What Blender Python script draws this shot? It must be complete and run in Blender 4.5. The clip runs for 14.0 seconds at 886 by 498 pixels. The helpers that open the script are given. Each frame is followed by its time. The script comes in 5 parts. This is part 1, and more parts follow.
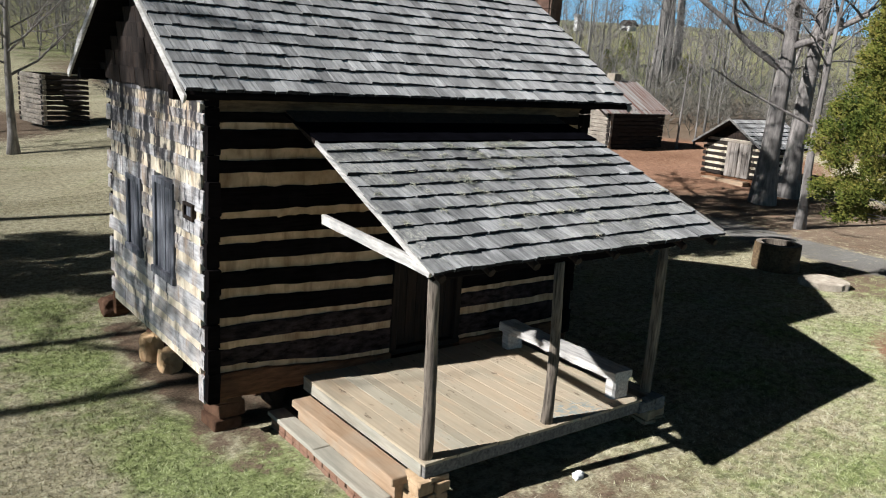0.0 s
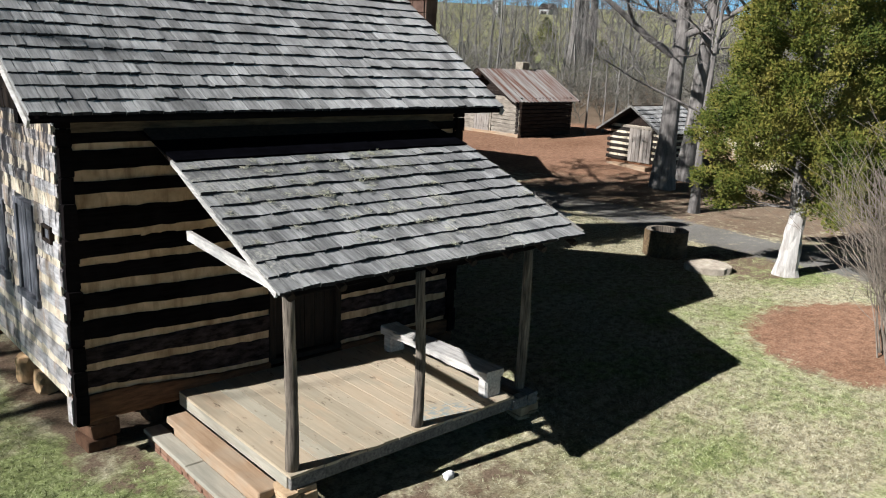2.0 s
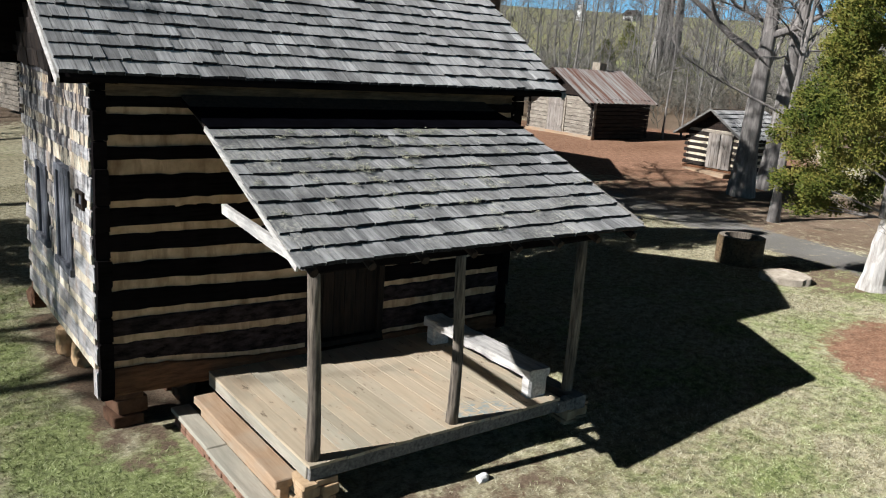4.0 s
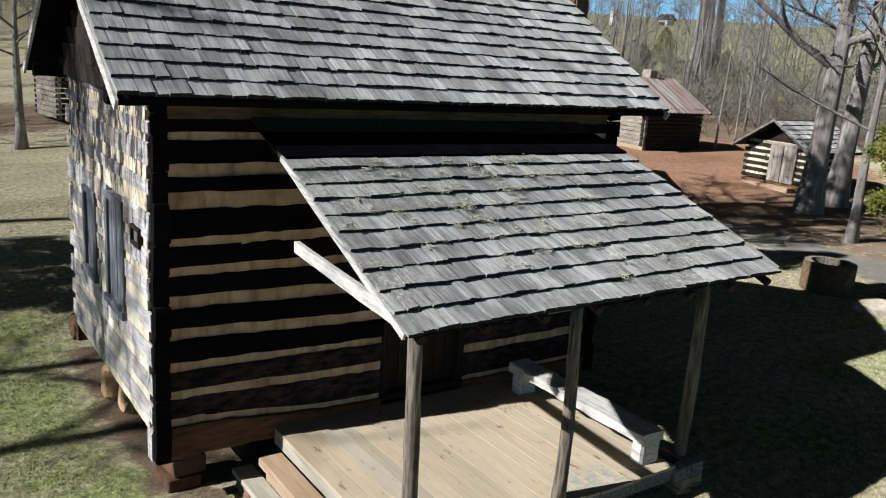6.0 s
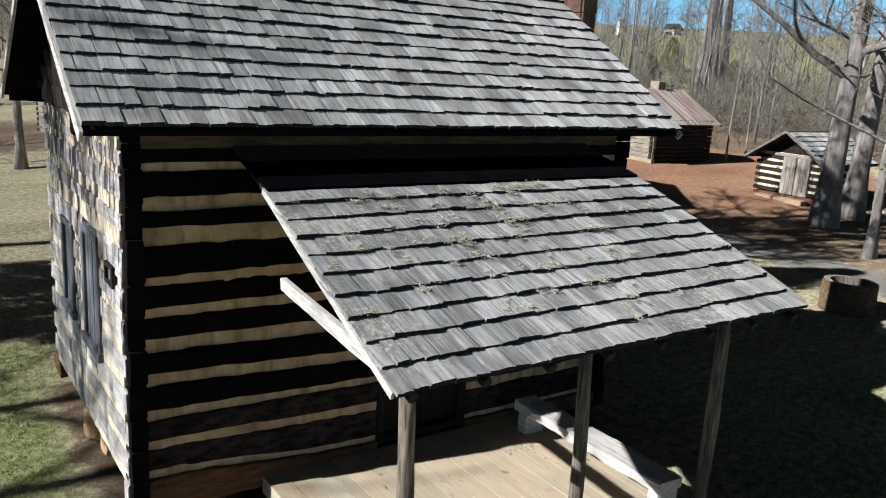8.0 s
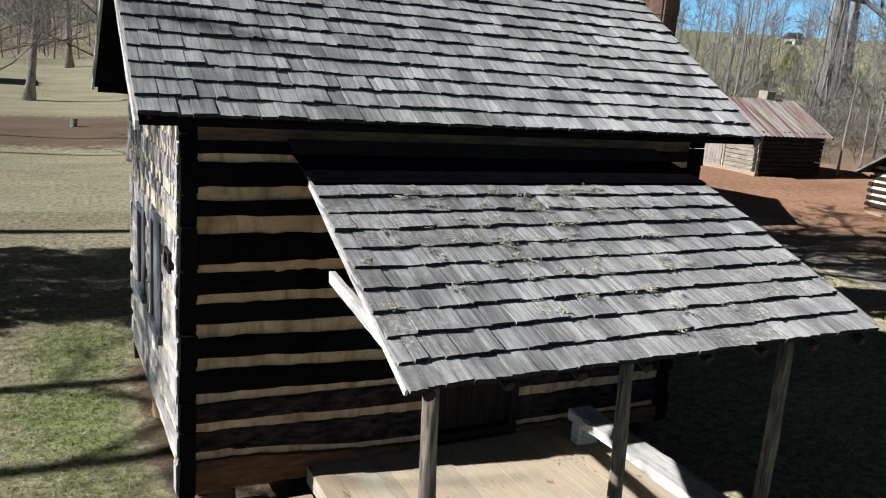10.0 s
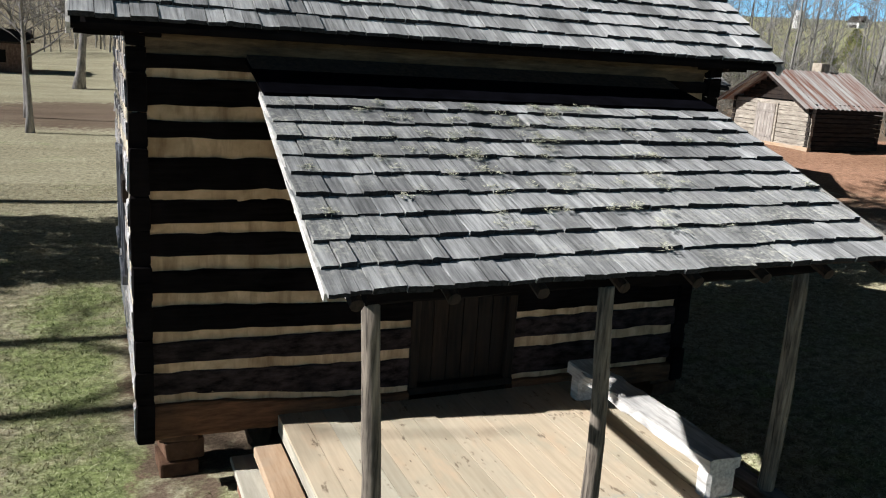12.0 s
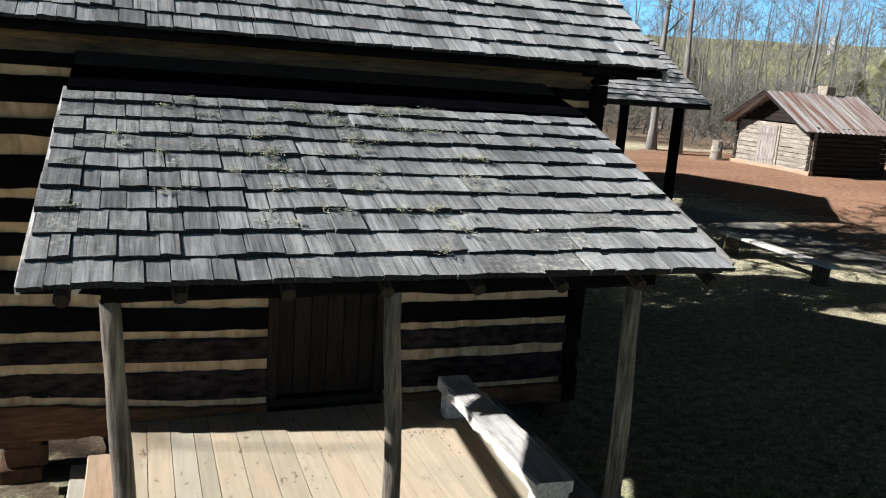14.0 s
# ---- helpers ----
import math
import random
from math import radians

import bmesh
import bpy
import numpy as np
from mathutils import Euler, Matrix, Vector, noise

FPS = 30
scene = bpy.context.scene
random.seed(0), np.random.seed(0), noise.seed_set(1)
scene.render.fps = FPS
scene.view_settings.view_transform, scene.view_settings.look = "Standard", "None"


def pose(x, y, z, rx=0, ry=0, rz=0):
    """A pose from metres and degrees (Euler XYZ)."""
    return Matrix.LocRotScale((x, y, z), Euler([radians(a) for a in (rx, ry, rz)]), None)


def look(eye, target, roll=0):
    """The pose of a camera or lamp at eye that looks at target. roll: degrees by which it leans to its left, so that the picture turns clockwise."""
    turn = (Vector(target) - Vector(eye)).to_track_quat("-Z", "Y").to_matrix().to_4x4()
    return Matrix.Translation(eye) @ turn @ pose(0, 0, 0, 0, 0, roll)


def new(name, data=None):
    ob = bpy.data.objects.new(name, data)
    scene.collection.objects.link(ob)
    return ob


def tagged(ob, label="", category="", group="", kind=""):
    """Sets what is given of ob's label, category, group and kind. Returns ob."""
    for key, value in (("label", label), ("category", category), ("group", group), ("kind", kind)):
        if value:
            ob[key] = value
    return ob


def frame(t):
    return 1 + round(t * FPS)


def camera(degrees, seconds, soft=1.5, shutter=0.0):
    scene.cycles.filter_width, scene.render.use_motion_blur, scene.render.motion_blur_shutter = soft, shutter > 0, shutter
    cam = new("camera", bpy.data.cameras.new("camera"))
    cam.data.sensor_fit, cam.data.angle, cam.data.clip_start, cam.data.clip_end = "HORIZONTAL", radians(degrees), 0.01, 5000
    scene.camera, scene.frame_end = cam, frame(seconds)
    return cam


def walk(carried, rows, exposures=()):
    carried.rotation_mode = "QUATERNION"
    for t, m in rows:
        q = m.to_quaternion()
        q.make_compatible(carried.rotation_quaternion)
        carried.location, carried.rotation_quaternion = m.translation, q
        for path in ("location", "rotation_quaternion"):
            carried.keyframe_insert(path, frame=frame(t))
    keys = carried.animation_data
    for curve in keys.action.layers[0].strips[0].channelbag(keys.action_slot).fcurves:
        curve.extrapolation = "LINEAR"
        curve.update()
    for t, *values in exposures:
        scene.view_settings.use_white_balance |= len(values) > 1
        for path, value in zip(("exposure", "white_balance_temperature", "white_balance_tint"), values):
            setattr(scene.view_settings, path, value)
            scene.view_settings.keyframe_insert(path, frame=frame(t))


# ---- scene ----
cam = camera(57.2, 14.0, soft=1.1)
PATH = [
    (0, (-0.514, -0.429, 4.905), (0.677, 1.113, 4.452), 3.8),
    (0.5, (-0.632, -0.538, 5.138), (0.613, 0.965, 4.699), 3.1),
    (1, (-0.501, -0.887, 5.23), (0.808, 0.555, 4.775), 2.4),
    (1.5, (-0.211, -1.064, 5.236), (1.103, 0.368, 4.762), 2.4),
    (2, (0.042, -1.045, 5.288), (1.356, 0.385, 4.809), 2.7),
    (2.5, (0.31, -1.117, 5.214), (1.616, 0.324, 4.746), 2.8),
    (3, (0.559, -1.243, 5.014), (1.875, 0.191, 4.555), 2.7),
    (3.5, (0.689, -1.162, 4.908), (1.988, 0.286, 4.443), 3.4),
    (4, (0.712, -0.814, 4.908), (1.89, 0.731, 4.431), 4.1),
    (4.2, (0.756, -0.701, 4.924), (1.878, 0.886, 4.448), 4.1),
    (6.3, (0.872, 0.954, 5.002), (1.999, 2.537, 4.529), 4.2),
    (6.5, (0.921, 1.058, 5.091), (2.043, 2.644, 4.616), 4.4),
    (7, (1.042, 1.194, 5.131), (2.163, 2.785, 4.671), 3.7),
    (7.5, (1.157, 1.301, 5.091), (2.27, 2.898, 4.631), 3.7),
    (7.7, (1.204, 1.284, 5.069), (2.317, 2.882, 4.616), 3.6),
    (9.8, (1.798, 0.973, 5.093), (2.744, 2.677, 4.64), 4.3),
    (10, (1.773, 1.028, 5.037), (2.671, 2.757, 4.585), 4.5),
    (10.5, (1.717, 1.129, 4.894), (2.544, 2.89, 4.43), 4.7),
    (11, (1.837, 1.097, 4.662), (2.641, 2.871, 4.208), 4.6),
    (11.5, (2.12, 1.114, 4.39), (2.907, 2.892, 3.924), 4.3),
    (12, (2.723, 1.19, 4.325), (3.501, 2.971, 3.851), 3.6),
    (12.5, (3.358, 1.175, 4.456), (4.169, 2.941, 3.982), 3.4),
    (13, (3.866, 1.168, 4.408), (4.657, 2.95, 3.961), 3.4),
    (13.5, (4.251, 0.985, 4.3), (4.971, 2.803, 3.879), 3.6),
    (14, (4.487, 0.791, 4.235), (5.187, 2.615, 3.809), 4.2),
]
walk(cam, [(t, look(eye, target, roll)) for t, eye, target, roll in PATH],
     exposures=[(0, 0.64, 6250, 10), (4, 0.60, 6250, 10), (7, 0.70, 6250, 10), (11, 0.88, 6250, 10), (12.5, 1.02, 6250, 10), (14, 1.08, 6250, 10)])


# ---- world, sun ----
SUN_DIR = Vector((1.0, -0.165, -0.68)).normalized()
world = bpy.data.worlds.new("world")
scene.world = world
world.use_nodes = True
wn = world.node_tree
sky = wn.nodes.new("ShaderNodeTexSky")
sky.sky_type, sky.sun_disc = "NISHITA", False
sky.sun_elevation = math.asin(-SUN_DIR.z)
sky.sun_rotation = math.atan2(-SUN_DIR.x, -SUN_DIR.y)
sky.air_density, sky.dust_density, sky.ozone_density = 0.5, 0.6, 1.0
wn.nodes["Background"].inputs[1].default_value = 0.005
wn.links.new(sky.outputs[0], wn.nodes["Background"].inputs[0])
sun = new("sun", bpy.data.lights.new("sun", "SUN"))
sun.data.energy, sun.data.angle, sun.data.color = 5.0, radians(0.53), (1.0, 0.98, 0.955)
sun.rotation_mode = "QUATERNION"
sun.rotation_quaternion = SUN_DIR.to_track_quat("-Z", "Y")


# ---- materials ----
class Mat:
    """A node material with a few shorthands."""

    def __init__(self, name, rough=0.85, spec=0.25):
        self.m = bpy.data.materials.new(name)
        self.m.use_nodes = True
        self.t = self.m.node_tree
        self.b = self.t.nodes["Principled BSDF"]
        self.b.inputs["Roughness"].default_value = rough
        self.b.inputs["Specular IOR Level"].default_value = spec
        self.b.inputs["Diffuse Roughness"].default_value = 0.9

    def n(self, kind, **kw):
        node = self.t.nodes.new(kind)
        for k, v in kw.items():
            node.inputs[k.replace("_", " ")].default_value = v
        return node

    def l(self, a, b):
        self.t.links.new(a, b)

    def coords(self, scale=(1, 1, 1), obj=False):
        c = self.n("ShaderNodeTexCoord") if obj else self.n("ShaderNodeNewGeometry")
        mp = self.n("ShaderNodeMapping")
        mp.inputs["Scale"].default_value = scale
        self.l(c.outputs["Object" if obj else "Position"], mp.inputs[0])
        return mp.outputs[0]

    def noise(self, vec, scale=1.0, detail=4.0, rough=0.6):
        t = self.n("ShaderNodeTexNoise", Scale=scale, Detail=detail, Roughness=rough)
        self.l(vec, t.inputs["Vector"])
        return t.outputs["Fac"]

    def ramp(self, fac, stops):
        r = self.t.nodes.new("ShaderNodeValToRGB")
        e = r.color_ramp.elements
        while len(e) < len(stops):
            e.new(0.5)
        for el, (p, c) in zip(e, stops):
            el.position = p
            el.color = (*c, 1) if len(c) == 3 else c
        self.l(fac, r.inputs[0])
        return r.outputs[0]

    def mix(self, fac, a, b, mode="MIX"):
        x = self.t.nodes.new("ShaderNodeMix")
        x.data_type, x.blend_type = "RGBA", mode
        for s, v in ((x.inputs[0], fac), (x.inputs[6], a), (x.inputs[7], b)):
            if isinstance(v, (int, float)):
                s.default_value = v
            elif isinstance(v, tuple):
                s.default_value = (*v, 1)
            else:
                self.l(v, s)
        return x.outputs[2]

    def color(self, c):
        self.l(c, self.b.inputs["Base Color"])

    def bump(self, h, strength=0.4, dist=0.01):
        b = self.n("ShaderNodeBump", Strength=strength, Distance=dist)
        self.l(h, b.inputs["Height"])
        self.l(b.outputs[0], self.b.inputs["Normal"])

    def rand(self):
        return self.n("ShaderNodeObjectInfo").outputs["Random"]

    def island(self):
        return self.n("ShaderNodeNewGeometry").outputs["Random Per Island"]


def wood(name, dark, light, scale=(30, 2, 30), stain=None, amount=0.5, each="rand", vary=0.5, bump=0.5, rough=0.85, obj=False, spec=0.25, checks=None):
    """Weathered wood: grain streaks along one axis, blotches, and a tone of its own for every piece."""
    m = Mat(name, rough, spec)
    g = m.noise(m.coords(scale, obj), 1.0, 5, 0.65)
    c = m.ramp(g, [(0.32, dark), (0.68, light)])
    big = m.noise(m.coords((1, 1, 1), obj), 1.7, 3)
    if stain:
        c = m.mix(m.ramp(big, [(0.45, (0, 0, 0)), (0.7, (amount,) * 3)]), c, stain)
    r = m.rand() if each == "rand" else m.island()
    c = m.mix(vary, c, m.ramp(r, [(0.0, (0.45, 0.45, 0.45)), (1.0, (1.0, 1.0, 1.0))]), "MULTIPLY")
    if checks:
        crack = m.noise(m.coords(checks, obj), 1.0, 3, 0.5)
        c = m.mix(m.ramp(crack, [(0.60, (0, 0, 0)), (0.70, (0.8, 0.8, 0.8))]), c, tuple(0.3 * q for q in dark))
    m.color(c)
    m.bump(g, min(bump, 1.0), 0.006 if bump <= 1 else 0.006 * bump * 2)
    return m.m


M_SHINGLE = wood("weathered_shingle", (0.26, 0.256, 0.25), (0.63, 0.622, 0.605), (34, 2.2, 2.2), (0.14, 0.137, 0.133), 0.6, "rand", 0.85, 0.9, checks=(75, 1.6, 1.6))
M_SHINGLE_J = wood("weathered_shingle_run", (0.26, 0.256, 0.25), (0.63, 0.622, 0.605), (34, 2.2, 2.2), (0.14, 0.137, 0.133), 0.6, "island", 0.85, 0.9, checks=(75, 1.6, 1.6))
# Dark end grain, taken near black to paint the shade below each course.
M_BUTT_SHADE = wood("shaded_shingle_butt", (0.012, 0.012, 0.013), (0.05, 0.05, 0.052), (40, 40, 40), None, 0, "rand", 0.3, 0.4, spec=0.05)
M_SHINGLE_LICHEN = wood("lichened_shingle", (0.14, 0.14, 0.139), (0.49, 0.488, 0.478), (34, 2.2, 2.2), (0.085, 0.086, 0.087), 0.65, "rand", 0.85, 0.9, checks=(75, 1.6, 1.6))
M_SHINGLE_LICHEN_J = wood("lichened_shingle_run", (0.14, 0.14, 0.139), (0.49, 0.488, 0.478), (34, 2.2, 2.2), (0.085, 0.086, 0.087), 0.65, "island", 0.85, 0.9, checks=(75, 1.6, 1.6))


def lichen(material):
    """Pale yellow-green lichen, in small crusts over part of the roof."""
    t = material.node_tree
    geo = t.nodes.new("ShaderNodeNewGeometry")
    fac = []
    for scale, lo, hi in ((26.0, 0.48, 0.66), (0.9, 0.47, 0.66)):
        n = t.nodes.new("ShaderNodeTexNoise")
        n.inputs["Scale"].default_value = scale
        n.inputs["Detail"].default_value = 5
        n.inputs["Roughness"].default_value = 0.7
        t.links.new(geo.outputs["Position"], n.inputs["Vector"])
        r = t.nodes.new("ShaderNodeValToRGB")
        r.color_ramp.elements[0].position, r.color_ramp.elements[1].position = lo, hi
        t.links.new(n.outputs["Fac"], r.inputs[0])
        fac.append(r.outputs[0])
    mul = t.nodes.new("ShaderNodeMath")
    mul.operation = "MULTIPLY"
    t.links.new(fac[0], mul.inputs[0])
    t.links.new(fac[1], mul.inputs[1])
    b = t.nodes["Principled BSDF"].inputs["Base Color"]
    old = b.links[0].from_socket
    mix = t.nodes.new("ShaderNodeMix")
    mix.data_type = "RGBA"
    t.links.new(mul.outputs[0], mix.inputs[0])
    t.links.new(old, mix.inputs[6])
    mix.inputs[7].default_value = (0.46, 0.45, 0.38, 1)
    t.links.new(mix.outputs[2], b)


for mm in (M_SHINGLE, M_SHINGLE_J, M_SHINGLE_LICHEN, M_SHINGLE_LICHEN_J):
    mm.node_tree.nodes["Principled BSDF"].inputs["Roughness"].default_value = 0.7
    mm.node_tree.nodes["Principled BSDF"].inputs["Specular IOR Level"].default_value = 0.4
lichen(M_SHINGLE_LICHEN)
lichen(M_SHINGLE_LICHEN_J)
# Near-black copy for shaded walls: shade is put into the colour, besides dark stain.
M_LOG_SHADE = wood("shaded_dark_log", (0.0022, 0.0018, 0.0018), (0.010, 0.008, 0.0075), (2, 20, 28), (0.018, 0.0145, 0.015), 0.6, "rand", 0.4, 0.8, spec=0.02)
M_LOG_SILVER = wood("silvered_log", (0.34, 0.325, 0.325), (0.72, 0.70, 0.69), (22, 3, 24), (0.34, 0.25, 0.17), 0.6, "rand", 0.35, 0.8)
M_LOG_WORN = wood("dusty_log", (0.006, 0.0045, 0.0045), (0.085, 0.062, 0.060), (5, 20, 13), (0.012, 0.01, 0.01), 0.7, "rand", 0.5, 0.8, spec=0.02)
M_SILL = wood("clay_stained_sill", (0.085, 0.036, 0.016), (0.23, 0.105, 0.05), (3, 20, 20), (0.03, 0.02, 0.015), 0.5, "rand", 0.2, 0.5)
M_PLATE = wood("brown_plate_log", (0.07, 0.045, 0.025), (0.21, 0.145, 0.08), (3, 20, 20), (0.04, 0.03, 0.02), 0.5, "rand", 0.2, 0.5)
M_STEP_NEW = wood("fresh_timber", (0.31, 0.205, 0.125), (0.47, 0.33, 0.215), (16, 1.6, 16), (0.36, 0.31, 0.24), 0.7, "rand", 0.2, 0.3)
M_STEP_OLD = wood("worn_step_board", (0.30, 0.275, 0.22), (0.48, 0.44, 0.36), (16, 1.6, 16), (0.3, 0.3, 0.25), 0.6, "rand", 0.2, 0.3)
M_GREY = wood("grey_timber", (0.10, 0.095, 0.09), (0.34, 0.32, 0.29), (26, 2.0, 26), (0.08, 0.075, 0.07), 0.5, "rand", 0.2, 0.5)
M_POST = wood("grey_post", (0.045, 0.036, 0.029), (0.36, 0.30, 0.235), (30, 30, 2.0), (0.04, 0.035, 0.03), 0.5, "rand", 0.2, 0.8, checks=(55, 55, 2.0))
M_BENCH = wood("bleached_bench", (0.32, 0.30, 0.275), (0.68, 0.65, 0.61), (24, 2.5, 24), (0.2, 0.2, 0.2), 0.5, "rand", 0.15, 0.5)
M_DOOR = wood("dark_door_board", (0.003, 0.002, 0.0014), (0.034, 0.02, 0.012), (24, 24, 2), (0.02, 0.015, 0.012), 0.6, "rand", 0.6, 0.5)
M_SHUTTER = wood("grey_shutter_board", (0.05, 0.05, 0.06), (0.26, 0.27, 0.30), (24, 24, 2), (0.05, 0.05, 0.06), 0.6, "rand", 0.4, 0.5)
M_SIDING = wood("brown_gable_board", (0.006, 0.0045, 0.004), (0.062, 0.038, 0.026), (24, 24, 3), (0.02, 0.018, 0.018), 0.5, "rand", 0.8, 0.5)
M_BARK = wood("grey_bark", (0.15, 0.135, 0.125), (0.42, 0.385, 0.355), (9, 9, 1.5), (0.06, 0.05, 0.045), 0.5, "rand", 0.2, 0.9)
M_TWIG = wood("twig_bark", (0.12, 0.108, 0.10), (0.36, 0.325, 0.30), (6, 6, 1.5), None, 0, "rand", 0.3, 0.0)
M_TWIG_FAR = wood("pale_twig_bark", (0.15, 0.14, 0.128), (0.42, 0.395, 0.36), (0.5, 0.5, 0.2), (0.09, 0.085, 0.075), 0.6, "island", 0.6, 0.0)
M_BRUSH = wood("brown_brush_bark", (0.11, 0.10, 0.085), (0.34, 0.315, 0.27), (0.5, 0.5, 0.3), (0.07, 0.075, 0.045), 0.7, "island", 0.6, 0.0)
M_CANE = wood("brown_cane", (0.13, 0.105, 0.085), (0.38, 0.32, 0.26), (9, 9, 2), None, 0, "rand", 0.6, 0.0)
M_WHITE_TRUNK = wood("whitewashed_trunk", (0.34, 0.31, 0.28), (0.72, 0.69, 0.65), (16, 16, 1.4), (0.30, 0.25, 0.21), 0.6, "rand", 0.05, 0.9)
M_LOG_FAR = wood("brown_far_log", (0.012, 0.009, 0.008), (0.06, 0.046, 0.036), (3, 12, 12), None, 0, "rand", 0.4, 0.5)
M_PLANK_FAR = wood("grey_far_plank", (0.26, 0.22, 0.19), (0.50, 0.45, 0.40), (12, 12, 2), (0.20, 0.16, 0.13), 0.4, "rand", 0.5, 0.5)
M_LOG_PALE = wood("pale_far_log", (0.24, 0.205, 0.165), (0.55, 0.485, 0.40), (12, 3, 12), (0.22, 0.18, 0.145), 0.4, "rand", 0.4, 0.5)


def deck_wood():
    """Unpainted pine boards gone green-grey, with knots, nail marks and a smear of old blue paint."""
    m = Mat("deck_board", 0.8, 0.2)
    m.b.inputs["Diffuse Roughness"].default_value = 0.15
    g = m.noise(m.coords((22, 1.4, 22)), 1.0, 5, 0.6)
    r = m.rand()
    tone = m.ramp(r, [(0.0, (0.37, 0.32, 0.24)), (0.35, (0.43, 0.36, 0.26)), (0.7, (0.50, 0.40, 0.285)), (1.0, (0.43, 0.39, 0.305))])
    c = m.mix(0.8, tone, m.ramp(g, [(0.3, (0.82, 0.81, 0.79)), (0.7, (1.08, 1.08, 1.08))]), "MULTIPLY")
    big = m.noise(m.coords((1, 1, 1)), 1.3, 4)
    c = m.mix(m.ramp(big, [(0.48, (0, 0, 0)), (0.7, (0.6, 0.6, 0.6))]), c, (0.34, 0.32, 0.245))
    worn = m.noise(m.coords((2.2, 0.9, 1)), 1.3, 5, 0.7)
    c = m.mix(m.ramp(worn, [(0.56, (0, 0, 0)), (0.72, (0.7, 0.7, 0.7))]), c, (0.50, 0.365, 0.245))
    spots = m.noise(m.coords((9, 3.5, 9)), 1.0, 3, 0.7)
    c = m.mix(m.ramp(spots, [(0.625, (0, 0, 0)), (0.70, (0.75, 0.75, 0.75))]), c, (0.12, 0.085, 0.055))
    nail = m.n("ShaderNodeTexVoronoi", Scale=1.0)
    m.l(m.coords((7.5, 2.4, 0)), nail.inputs["Vector"])
    c = m.mix(m.ramp(nail.outputs["Distance"], [(0.035, (0.8, 0.8, 0.8)), (0.07, (0, 0, 0))]), c, (0.10, 0.075, 0.05))
    mp = m.n("ShaderNodeMapping")
    mp.inputs["Location"].default_value = (-6.72, -6.05, -0.69)
    geo = m.n("ShaderNodeNewGeometry")
    m.l(geo.outputs["Position"], mp.inputs[0])
    sc = m.n("ShaderNodeVectorMath")
    sc.operation = "MULTIPLY"
    m.l(mp.outputs[0], sc.inputs[0])
    sc.inputs[1].default_value = (1.5, 2.6, 1.0)
    ball = m.n("ShaderNodeTexGradient")
    ball.gradient_type = "SPHERICAL"
    m.l(sc.outputs[0], ball.inputs[0])
    smear = m.mix(1.0, m.ramp(m.noise(m.coords((6, 9, 1)), 1.6, 4), [(0.46, (0, 0, 0)), (0.56, (0.75, 0.75, 0.75))]), m.ramp(ball.outputs["Color"], [(0.1, (0, 0, 0)), (0.5, (1, 1, 1))]), "MULTIPLY")
    c = m.mix(smear, c, (0.24, 0.30, 0.30))
    m.color(c)
    m.bump(g, 0.3, 0.004)
    return m.m


M_DECK = deck_wood()
for mm in (M_STEP_NEW, M_STEP_OLD, M_BENCH):
    mm.node_tree.nodes["Principled BSDF"].inputs["Diffuse Roughness"].default_value = 0.2


def plaster(name, dark, light, streak=None, amount=0.6):
    m = Mat(name, 0.95, 0.1)
    f = m.noise(m.coords(), 5.0, 5, 0.6)
    c = m.ramp(f, [(0.3, dark), (0.7, light)])
    if streak:
        c = m.mix(m.ramp(m.noise(m.coords((7, 7, 1.2)), 1.0, 4), [(0.5, (0, 0, 0)), (0.75, (amount,) * 3)]), c, streak)
    m.color(c)
    m.bump(m.noise(m.coords(), 40.0, 4), 0.4, 0.01)
    return m.m


# Tan copy for shaded walls, cream for sunlit: light is put into both.
M_CHINK_SHADE = plaster("shaded_tan_chinking", (0.42, 0.29, 0.17), (0.70, 0.52, 0.335), (0.20, 0.11, 0.055), 0.85)
M_CHINK_SUN = plaster("sunlit_cream_chinking", (0.64, 0.55, 0.41), (0.86, 0.78, 0.63), (0.40, 0.28, 0.18))
# Felt coloured far blacker than felt, with the eave's shade put into it.
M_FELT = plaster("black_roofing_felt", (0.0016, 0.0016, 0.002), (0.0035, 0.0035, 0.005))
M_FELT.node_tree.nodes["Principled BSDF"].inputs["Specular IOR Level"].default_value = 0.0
M_STONE = plaster("tan_field_stone", (0.38, 0.25, 0.14), (0.60, 0.45, 0.29), (0.2, 0.12, 0.07))
M_STONE_GREY = plaster("grey_chimney_stone", (0.26, 0.22, 0.17), (0.48, 0.42, 0.34), (0.16, 0.13, 0.10))
M_STONE_RED = plaster("clay_stained_stone", (0.06, 0.032, 0.02), (0.16, 0.09, 0.056))
M_STONE_TAN = plaster("orange_tan_stone", (0.48, 0.30, 0.15), (0.74, 0.53, 0.31), (0.28, 0.15, 0.08))
M_WHITE_STONE = plaster("white_quartz_stone", (0.6, 0.58, 0.55), (0.85, 0.84, 0.82))
M_BRICK_RED = plaster("clay_brick", (0.17, 0.09, 0.06), (0.32, 0.19, 0.13), (0.30, 0.23, 0.17))
M_BRICK = plaster("chimney_brick", (0.09, 0.052, 0.04), (0.19, 0.12, 0.09), (0.28, 0.22, 0.17))


